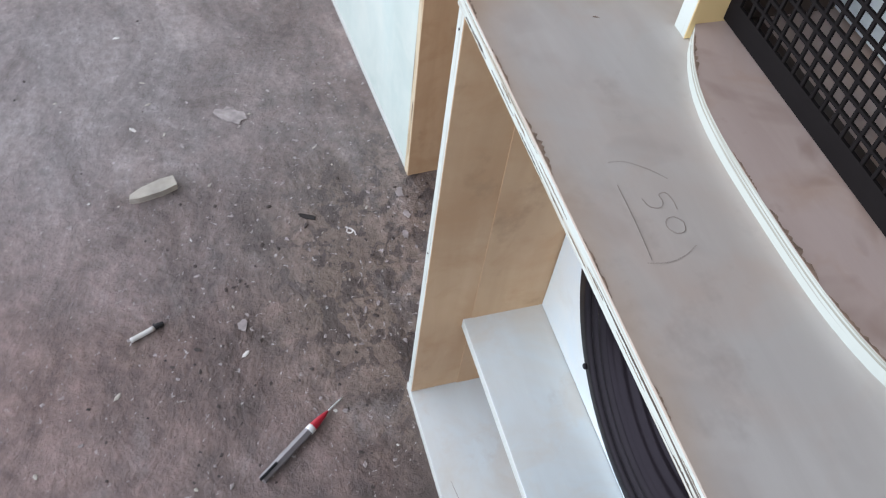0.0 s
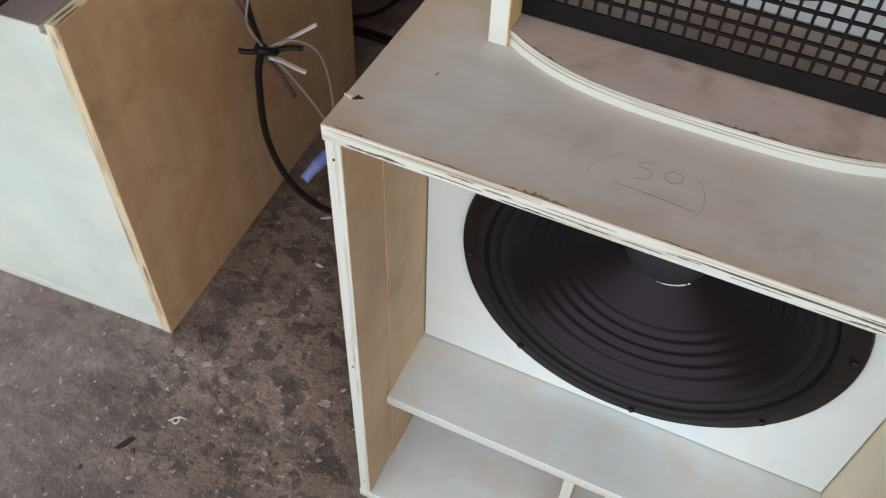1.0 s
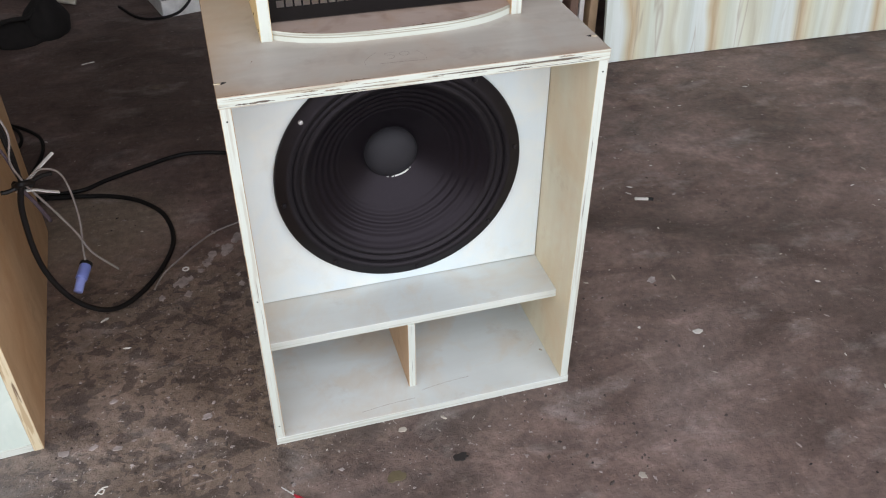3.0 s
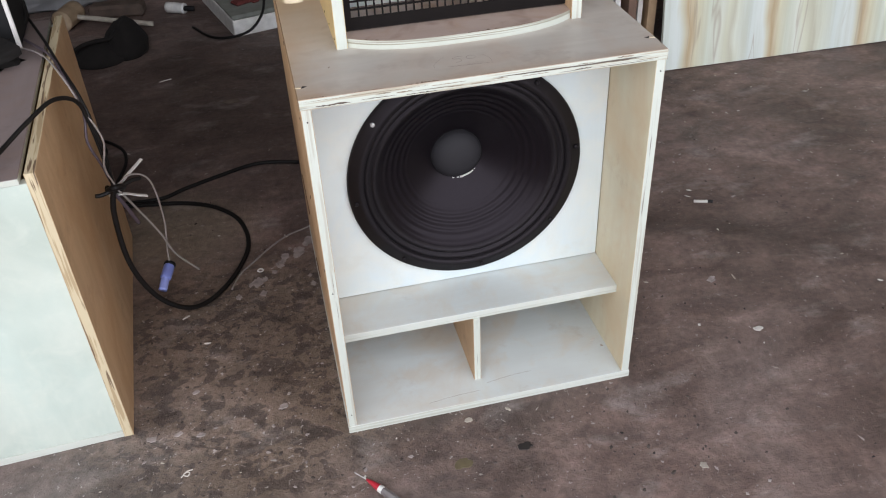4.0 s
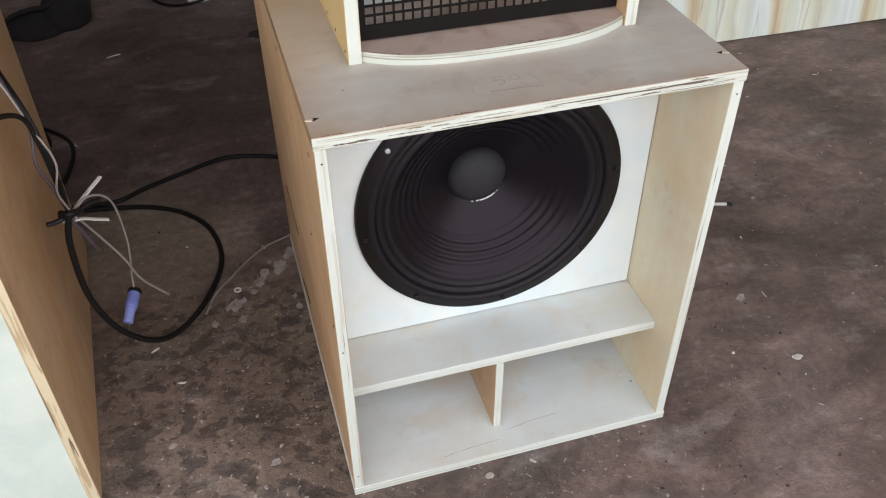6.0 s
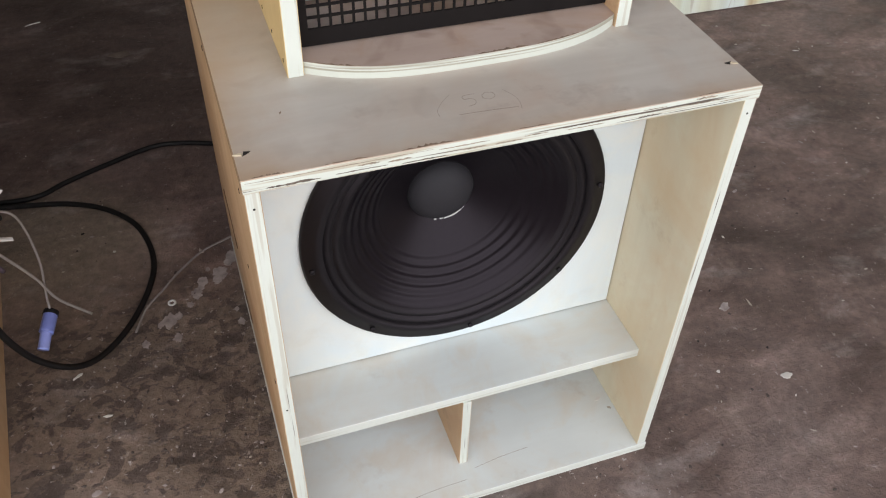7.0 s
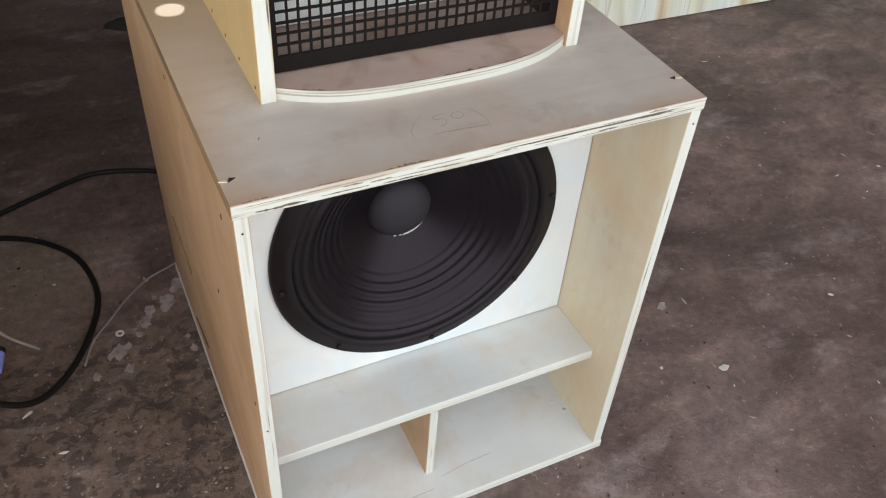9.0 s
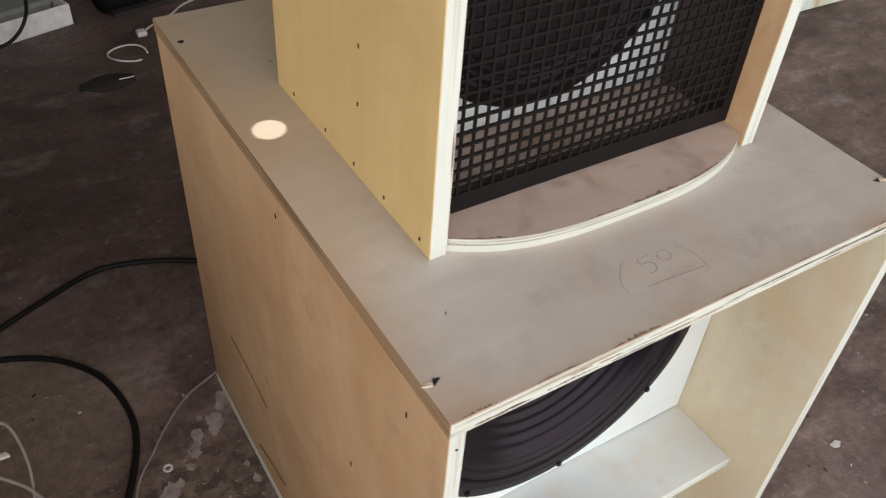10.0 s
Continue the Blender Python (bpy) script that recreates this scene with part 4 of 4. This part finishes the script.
solo("cable_heap", heap((0.07, 0.05, 0.05), 17, 0.7), M_CLOTH, "dark tangle of tape and cable on the second cabinet", "cable tangle", (-0.60, 0.60, CH - 0.0055), (0, 0, 20), True)
amp = thing("amplifier", "black amplifier with silver edge trim on the second cabinet", "amplifier", (-0.735, 0.75, CH - 0.006), 3.4)
part("body", block((-0.2, -0.09, 0.006), (0.2, 0.10, 0.29), 0.006), M_BLACK, amp)
part("edge_trim", block((0.192, -0.096, 0.006), (0.2015, -0.0902, 0.29), 0.002), M_TIE, amp, "silver edge trim")
for fx in (-0.17, 0.17):
    for fy in (-0.07, 0.07):
        part("foot", block((fx - 0.012, fy - 0.012, 0), (fx + 0.012, fy + 0.012, 0.0062), 0.001), M_BLACK, amp)

# ---- boards leaning at the back ----
sheet = solo("veneer_sheet", block((0, 0, 0), (2.44, 0.015, 1.22), 0.001), M_VENEER, "pale streaked veneer sheet leaning on its long edge", "board", (1.312, 1.366, 0.003), (-7, 0, -1.2))
for i, (x, w, m) in enumerate(((1.125, 0.022, M_BARK), (1.170, 0.020, M_TRAY), (1.215, 0.030, M_BARK), (1.256, 0.018, M_PAPER), (1.290, 0.030, M_ORANGE))):
    solo("stacked_board", block((0, 0, 0), (w, 0.9, 1.1 + 0.03 * (i % 3)), 0.0015), m, "raw wooden board standing on edge in a stack", "board", (x, 1.47 + 0.012 * (i % 2), 0), (0, 0, -2), group="stacked boards")

# ---- clutter on the far floor ----
tray = thing("metal_tray", "white sheet-metal tray with grey contents on the floor", "tray", (-0.143, 2.20, 0), 15)
part("tray_bottom", block((0, 0, 0), (0.262, 0.50, 0.004), 0.001), M_TRAY, tray)
for lo, hi in (((0, 0, 0.004), (0.262, 0.008, 0.066)), ((0, 0.492, 0.004), (0.262, 0.50, 0.066)), ((0, 0.008, 0.004), (0.008, 0.492, 0.066)), ((0.254, 0.008, 0.004), (0.262, 0.492, 0.066))):
    part("tray_wall", block(lo, hi, 0.003), M_TRAY, tray)
part("filling", block((0.012, 0.085, 0.004), (0.25, 0.488, 0.052), 0.010), M_TRAYIN, tray, "grey-green contents")
red = bmesh.new()
block((-0.055, -0.028, 0), (0.055, 0.028, 0.014), 0.006, bm=red)
block((0.01, -0.05, 0.001), (0.045, -0.022, 0.013), 0.005, bm=red)
solo("red_tool", red, M_DULLRED, "dull red plastic tool lying in the tray", "tool", (-0.085, 2.45, 0.0525), (0, 0, 30))
cable("tray_cable", [(-0.31, 2.36, 0.005), (-0.245, 2.235, 0.005), (-0.17, 2.182, 0.010), (-0.08, 2.165, 0.035), (-0.02, 2.20, 0.09), (0.0, 2.32, 0.14), (0.01, 2.6, 0.12), (0.03, 2.9, 0.02)], 0.0055, M_CABLE, "black cable hanging over the tray edge")
mallet = thing("mallet", "wooden mallet lying on the floor", "mallet", (-0.815, 2.56, 0.0), -20)
part("head", tube([(0, -0.062, 0.044), (0, -0.054, 0.044), (0, 0.0, 0.045), (0, 0.062, 0.044)], 0.044, 16, 4), M_WOOD, mallet, "round wooden head", True)
part("handle", tube([(0.03, 0, 0.042), (0.16, 0, 0.030), (0.365, 0, 0.012)], 0.0105, 10, 6), M_CHIPWOOD, mallet, "pale worn handle", True)


def bag():
    """A slumped cloth bag: a low pouch in front of a taller, peaked one, both creased."""
    bm = bmesh.new()
    for cx, cy, sx, sy, sz, lean in ((0.0, 0.0, 0.105, 0.095, 0.075, 0.0), (0.095, 0.085, 0.085, 0.135, 0.135, 0.25)):
        made = bmesh.ops.create_uvsphere(bm, u_segments=36, v_segments=22, radius=1.0)["verts"]
        for v in made:
            k = 1 + 0.10 * noise.noise(v.co * 1.6 + Vector((cx * 40, 2, 5))) + 0.05 * noise.noise(Vector((v.co.x * 3.5 + v.co.z * 2, v.co.y * 1.2, 7)))
            z = max(0.0, v.co.z * 0.8 + 0.2) * sz * k
            v.co = Vector((cx + v.co.x * sx * k * (1 - 0.35 * max(0.0, v.co.z)) + lean * z * 0.3, cy + v.co.y * sy * k * (1 - 0.3 * max(0.0, v.co.z)) - lean * z * 0.8, z))
    return bm


solo("black_bag", bag(), M_CLOTH, "crumpled black cloth bag on the floor", "bag", (-0.660, 2.145, 0), (0, 0, 0), True)
cable("bag_strap", [(-0.770, 2.17, 0.006), (-0.750, 2.135, 0.045), (-0.710, 2.105, 0.078), (-0.655, 2.105, 0.090), (-0.605, 2.13, 0.085), (-0.580, 2.16, 0.10)], 0.008, M_CLOTH, "black strap looped over the bag", "strap")
solo("wood_block", block((-0.115, -0.04, 0), (0.115, 0.04, 0.055), 0.012), M_OLDWOOD, "dull brown wooden block on the floor", "wood block", (-0.625, 2.625, 0), (0, 0, -8))
solo("plastic_sheet", heap((0.42, 0.24, 0.09), 8, 0.45, 9, 28), M_TARP, "folded grey plastic sheeting on the floor", "plastic sheet", (-1.0, 3.02, 0), (0, 0, -6), True)
solo("plastic_sheet", heap((0.3, 0.16, 0.16), 12, 0.5, 9, 24), M_TARP, "folded grey plastic sheeting on the floor", "plastic sheet", (-0.50, 3.12, 0), (0, 0, 8), True)
bottle = thing("spray_bottle", "small white plastic bottle lying on the floor", "bottle", (-0.415, 2.585, 0.0), -30)
part("body", tube([(0, 0, 0.024), (0.05, 0, 0.024), (0.085, 0, 0.024)], 0.023, 12, 5), M_TRAY, bottle, "", True)
part("nozzle", tube([(0.085, 0, 0.024), (0.10, 0, 0.026), (0.125, 0.012, 0.022)], 0.011, 10, 5), M_BLACK, bottle, "dark nozzle", True)
motor = thing("old_motor", "black electric motor with wires on the floor", "motor", (0.315, 2.335, 0), 10)
part("housing", tube([(-0.12, 0, 0.085), (-0.05, 0, 0.085), (0.05, 0, 0.085), (0.12, 0, 0.085)], 0.082, 18, 4), M_BLACK, motor, "", True)
part("base", block((-0.10, -0.07, 0), (0.10, 0.07, 0.014), 0.002), M_DARKSCRAP, motor)
part("shaft", tube([(0.12, 0, 0.085), (0.15, 0, 0.085), (0.18, 0, 0.085)], 0.011, 10, 3), M_STEEL, motor, "steel shaft", True)
ring = [(0.199 + 0.054 * math.cos(a), 2.016 + 0.050 * math.sin(a) - 0.12 * 0.054 * math.cos(a), 0.004 + 0.003 * math.sin(2 * a)) for a in (-0.2 + i * 0.42 for i in range(14))]
cable("wire_ring", ring, 0.0030, M_PAPER, "loop of pale wire on the floor", "wire")
lead = thing("connector_lead", "pinkish wire lead with a small pale connector on the floor", "wire", (0, 0, 0))
part("wire", tube([(0.280, 2.128, 0.004), (0.31, 2.15, 0.006), (0.346, 2.172, 0.004), (0.39, 2.195, 0.010), (0.43, 2.237, 0.008), (0.49, 2.276, 0.004), (0.56, 2.30, 0.004)], 0.0036), M_CHIPWOOD, lead, "", True)
part("connector", block((0.255, 2.098, 0.0), (0.284, 2.128, 0.016), 0.004), M_PAPER, lead, "small pale connector")
solo("rubber_scrap", heap((0.075, 0.035, 0.015), 5, 0.25), M_DARKSCRAP, "flat black rubber scrap on the floor", "scrap", (0.108, 1.88, 0), (0, 0, 0), True)
solo("pale_splinter", tube([(0.135, 1.862, 0.017), (0.155, 1.858, 0.019), (0.174, 1.862, 0.017)], 0.0022, 6, 4), M_PAPER, "short pale splinter on the rubber scrap", "splinter")

# ---- litter on the near floor ----
def cigarette(at, turn, length, label):
    c = thing("cigarette_end", label, "cigarette end", at, turn, "cigarette ends")
    part("paper", tube([(0, 0, 0.0042), (length * 0.35, 0, 0.0042), (length * 0.72, 0.0005, 0.0042)], 0.0042, 10, 4), M_PAPER, c, "", True)
    part("burnt_tip", tube([(length * 0.72, 0.0005, 0.0042), (length * 0.85, 0.001, 0.0045), (length, 0.0, 0.004)], 0.0044, 10, 4), M_CHAR, c, "black burnt tip", True)


cigarette((1.037, 0.571, 0), -20, 0.050, "stubbed white cigarette end on the floor")
cigarette((-0.176, -0.398, 0), 112, 0.055, "half-burnt white cigarette end on the floor")
pen = thing("test_screwdriver", "small test screwdriver with clear grip and red collar on the floor", "screwdriver", (0.098, -0.238, 0.0), 127)
part("grip", tube([(0, 0, 0.007), (0.05, 0, 0.007), (0.098, 0, 0.007)], 0.0072, 6, 4), M_CLEAR, pen, "smoky clear six-sided grip")
part("band", tube([(0.096, 0, 0.007), (0.100, 0, 0.007), (0.105, 0, 0.007)], 0.0074, 12, 3), M_TRAY, pen, "white band", True)
part("collar", lathe([(0.0070, 0.0), (0.0062, 0.010), (0.0040, 0.024), (0.0018, 0.034), (0.0, 0.034)], 12), M_RED, pen, "red tapered collar", True).matrix_local = pose(0.105, 0, 0.007, 0, 0, 90)
part("blade", tube([(0.137, 0, 0.0066), (0.155, 0, 0.004), (0.172, 0, 0.0018)], 0.0013, 6, 3), M_STEEL, pen, "thin steel blade", True)
part("clip", block((-0.004, -0.002, 0.0125), (0.03, 0.002, 0.0152), 0.0006), M_BLACK, pen)

lr = random.Random(21)
chip = prism([(-0.045, -0.006), (-0.030, -0.012), (0.012, -0.016), (0.040, -0.013), (0.042, 0.010), (0.020, 0.013), (-0.018, 0.010), (-0.040, 0.003)], 0, 0.013)
solo("wood_offcut", chip, [M_CHIPWOOD, M_CHIPWOOD], "pale split wood offcut on the floor", "wood offcut", (-0.478, -0.338, 0), (0, 0, 108))
for x, y, sx, turn, m, nm, lab in ((0.329, -0.126, 0.013, 10, M_DARKSCRAP, "dry_leaf", "small dark dry leaf on the floor"), (0.64, -0.26, 0.008, -35, M_CHIPWOOD, "paper_scrap", "torn off-white paper scrap on the floor"), (-0.124, 0.11, 0.009, 20, M_PAINT, "paper_scrap", "torn off-white paper scrap on the floor"), (-0.645, -0.18, 0.026, 60, M_PAINT, "paint_flake", "flat pale flake of dried paint"), (-0.366, -0.084, 0.006, 60, M_DARKSCRAP, "dark_splinter", "dark splinter on the floor"), (0.936, 0.06, 0.009, 0, M_PAPER, "paper_scrap", "torn off-white paper scrap on the floor"), (0.921, 0.249, 0.011, 30, M_PAINT, "paint_flake", "flat pale flake of dried paint"), (-0.166, -0.227, 0.010, 0, M_PAINT, "paint_flake", "flat pale flake of dried paint"), (1.184, 1.269, 0.008, 0, M_PAPER, "paper_scrap", "torn off-white paper scrap on the floor"), (-0.179, 1.609, 0.024, 5, M_DULLCHIP, "wood_flake", "dull tan wood flake on the floor"), (0.20, -0.135, 0.017, 5, M_OLIVE, "dry_leaf", "olive-brown dry leaf on the floor"), (-0.293, 0.076, 0.008, 10, M_PAINT, "paint_flake", "flat pale flake of dried paint"), (-0.337, 0.090, 0.007, 30, M_PAINT, "paint_flake", "flat pale flake of dried paint"), (-0.390, 0.090, 0.010, -10, M_PAINT, "paint_flake", "flat pale flake of dried paint"), (-0.302, 0.202, 0.007, 40, M_PAINT, "paint_flake", "flat pale flake of dried paint"), (0.240, -0.031, 0.007, 0, M_CHIPWOOD, "paper_scrap", "torn off-white paper scrap on the floor")):
    solo(nm, ragged(lr, sx * 0.85, 0.0025, 15, 4.0 if "splinter" in nm else 1.5), [m, m], lab, nm.replace("_", " "), (x, y, 0.0005), (0, 0, turn))
solo("wood_shaving", ragged(lr, 0.0032, 0.0016, 8, 2.2), [M_PAPER, M_PAPER], "small curled shaving on the cabinet's bottom board", "wood shaving", (0.560, 0.109, T + 0.0004), (0, 0, 20))
solo("wood_shaving", ragged(lr, 0.0026, 0.0016, 8, 1.5), [M_CHIPWOOD, M_CHIPWOOD], "small brown shaving on the cabinet's bottom board", "wood shaving", (0.572, 0.086, T + 0.0004), (0, 0, -30))
cable("curled_thread", [(-0.331, -0.024, 0.0012), (-0.322, -0.014, 0.0012), (-0.315, -0.017, 0.0022), (-0.319, -0.024, 0.0012), (-0.326, -0.020, 0.003), (-0.319, -0.012, 0.0022), (-0.309, -0.010, 0.0012)], 0.0012, M_PAPER, "small curl of white thread on the floor", "thread", 6)
cable("white_thread", [(-0.43, 1.853, 0.002), (-0.410, 1.862, 0.002), (-0.388, 1.868, 0.002)], 0.0018, M_PAPER, "short white thread on the floor", "thread", 6)


def clear_of_things(x, y):
    return not (-0.02 < x < 0.62 and -0.02 < y < 0.77) and not (-1.33 < x < -0.41 and 0.04 < y < 0.9)


def litter(name, count, box, size, height, materials, label, seed, stretch=1.6):
    """Many small flakes in one mesh."""
    r = random.Random(seed)
    bm = bmesh.new()
    made = 0
    while made < count:
        x, y = r.uniform(box[0], box[1]), r.uniform(box[2], box[3])
        if not clear_of_things(x, y):
            continue
        made += 1
        turn, s, n = r.uniform(0, 6.28), size * r.uniform(0.35, 1.0) ** 1.5, r.randint(4, 7)
        st = r.uniform(1, stretch)
        pts = []
        for i in range(n):
            a = 2 * math.pi * i / n
            q = s * r.uniform(0.6, 1.2)
            px, py = q * st * math.cos(a), q * math.sin(a)
            pts.append((x + px * math.cos(turn) - py * math.sin(turn), y + px * math.sin(turn) + py * math.cos(turn)))
        low = [bm.verts.new((px, py, 0.0002)) for px, py in pts]
        tip = [bm.verts.new((x + 0.7 * (px - x), y + 0.7 * (py - y), height * r.uniform(0.4, 1) * s / size)) for px, py in pts]
        k = r.randrange(len(materials))
        f = bm.faces.new(tip)
        f.material_index = k
        for i in range(n):
            f = bm.faces.new((low[i], low[(i + 1) % n], tip[(i + 1) % n], tip[i]))
            f.material_index = k
    bmesh.ops.recalc_face_normals(bm, faces=bm.faces)
    solo(name, bm, materials, label, "litter", kind="stuff")


litter("wood_chips", 280, (-1.5, 1.9, -1.0, 1.4), 0.0042, 0.0025, [M_CHIPWOOD, M_CHIPWOOD, M_PAINT, M_PAPER], "pale wood chips and paper specks strewn on the floor", 5, 3.0)
litter("dirt_crumbs", 260, (-1.3, 1.5, -0.9, 1.0), 0.0034, 0.003, [M_SOIL, M_SOIL, M_DARKSCRAP], "dark dirt crumbs strewn on the floor", 6, 1.8)
litter("dirt_crumbs", 380, (-0.45, 0.75, -0.35, 0.45), 0.0040, 0.0035, [M_SOIL, M_SOIL, M_PAINT, M_SOIL], "dark dirt crumbs trodden into the floor", 7, 1.8)

litter("paint_crumbs", 90, (-0.75, 0.0, -0.5, 0.25), 0.0036, 0.002, [M_PAINT, M_CHIPWOOD, M_PAINT], "crumbs of pale paint trodden into the floor", 8, 2.2)
litter("wood_splinters", 110, (0.64, 1.9, -0.3, 1.7), 0.0040, 0.002, [M_PAINT, M_CHIPWOOD, M_PAPER], "tiny pale splinters on the floor", 11, 5.0)


def splash(name, spots, label):
    r = random.Random(9)
    bm = bmesh.new()
    for x, y, s in spots:
        n, s = 44, 0.75 * s
        out = [(x + s * (1 + 0.55 * noise.noise(Vector((3 * math.cos(6.2832 * i / n), 3 * math.sin(6.2832 * i / n), 40 * x)))) * math.cos(6.2832 * i / n), y + 1.3 * s * (1 + 0.55 * noise.noise(Vector((2 * math.cos(6.2832 * i / n), 2 * math.sin(6.2832 * i / n), 50 * y)))) * math.sin(6.2832 * i / n)) for i in range(n)]
        prism(out, 0.0002, r.uniform(0.0008, 0.0014), bm)
    solo(name, bm, [M_PAINT, M_PAINT], label, "paint splash", kind="stuff")


splash("paint_splash", [(-0.038, 0.657, 0.020), (-0.046, 0.638, 0.012), (-0.006, 0.700, 0.018), (-0.018, 0.684, 0.010), (-0.091, 0.610, 0.015), (-0.080, 0.626, 0.009), (-0.075, 0.642, 0.014), (-0.107, 0.584, 0.009), (-0.150, 0.552, 0.019), (-0.132, 0.560, 0.010), (-0.168, 0.546, 0.008), (-0.199, 0.504, 0.010), (-0.139, 0.503, 0.011), (-0.016, 0.509, 0.009), (-0.020, 0.545, 0.006), (-0.060, 0.675, 0.006)], "dried pale paint splashes on the floor")
solo("washer", lathe([(0.0045, 0.0), (0.0085, 0.0), (0.0085, 0.0016), (0.0045, 0.0016)], 20, close=True), M_TRAY, "small pale metal washer on the floor", "washer", (-0.141, 0.600, 0.0002), (-90, 0, 0), True)
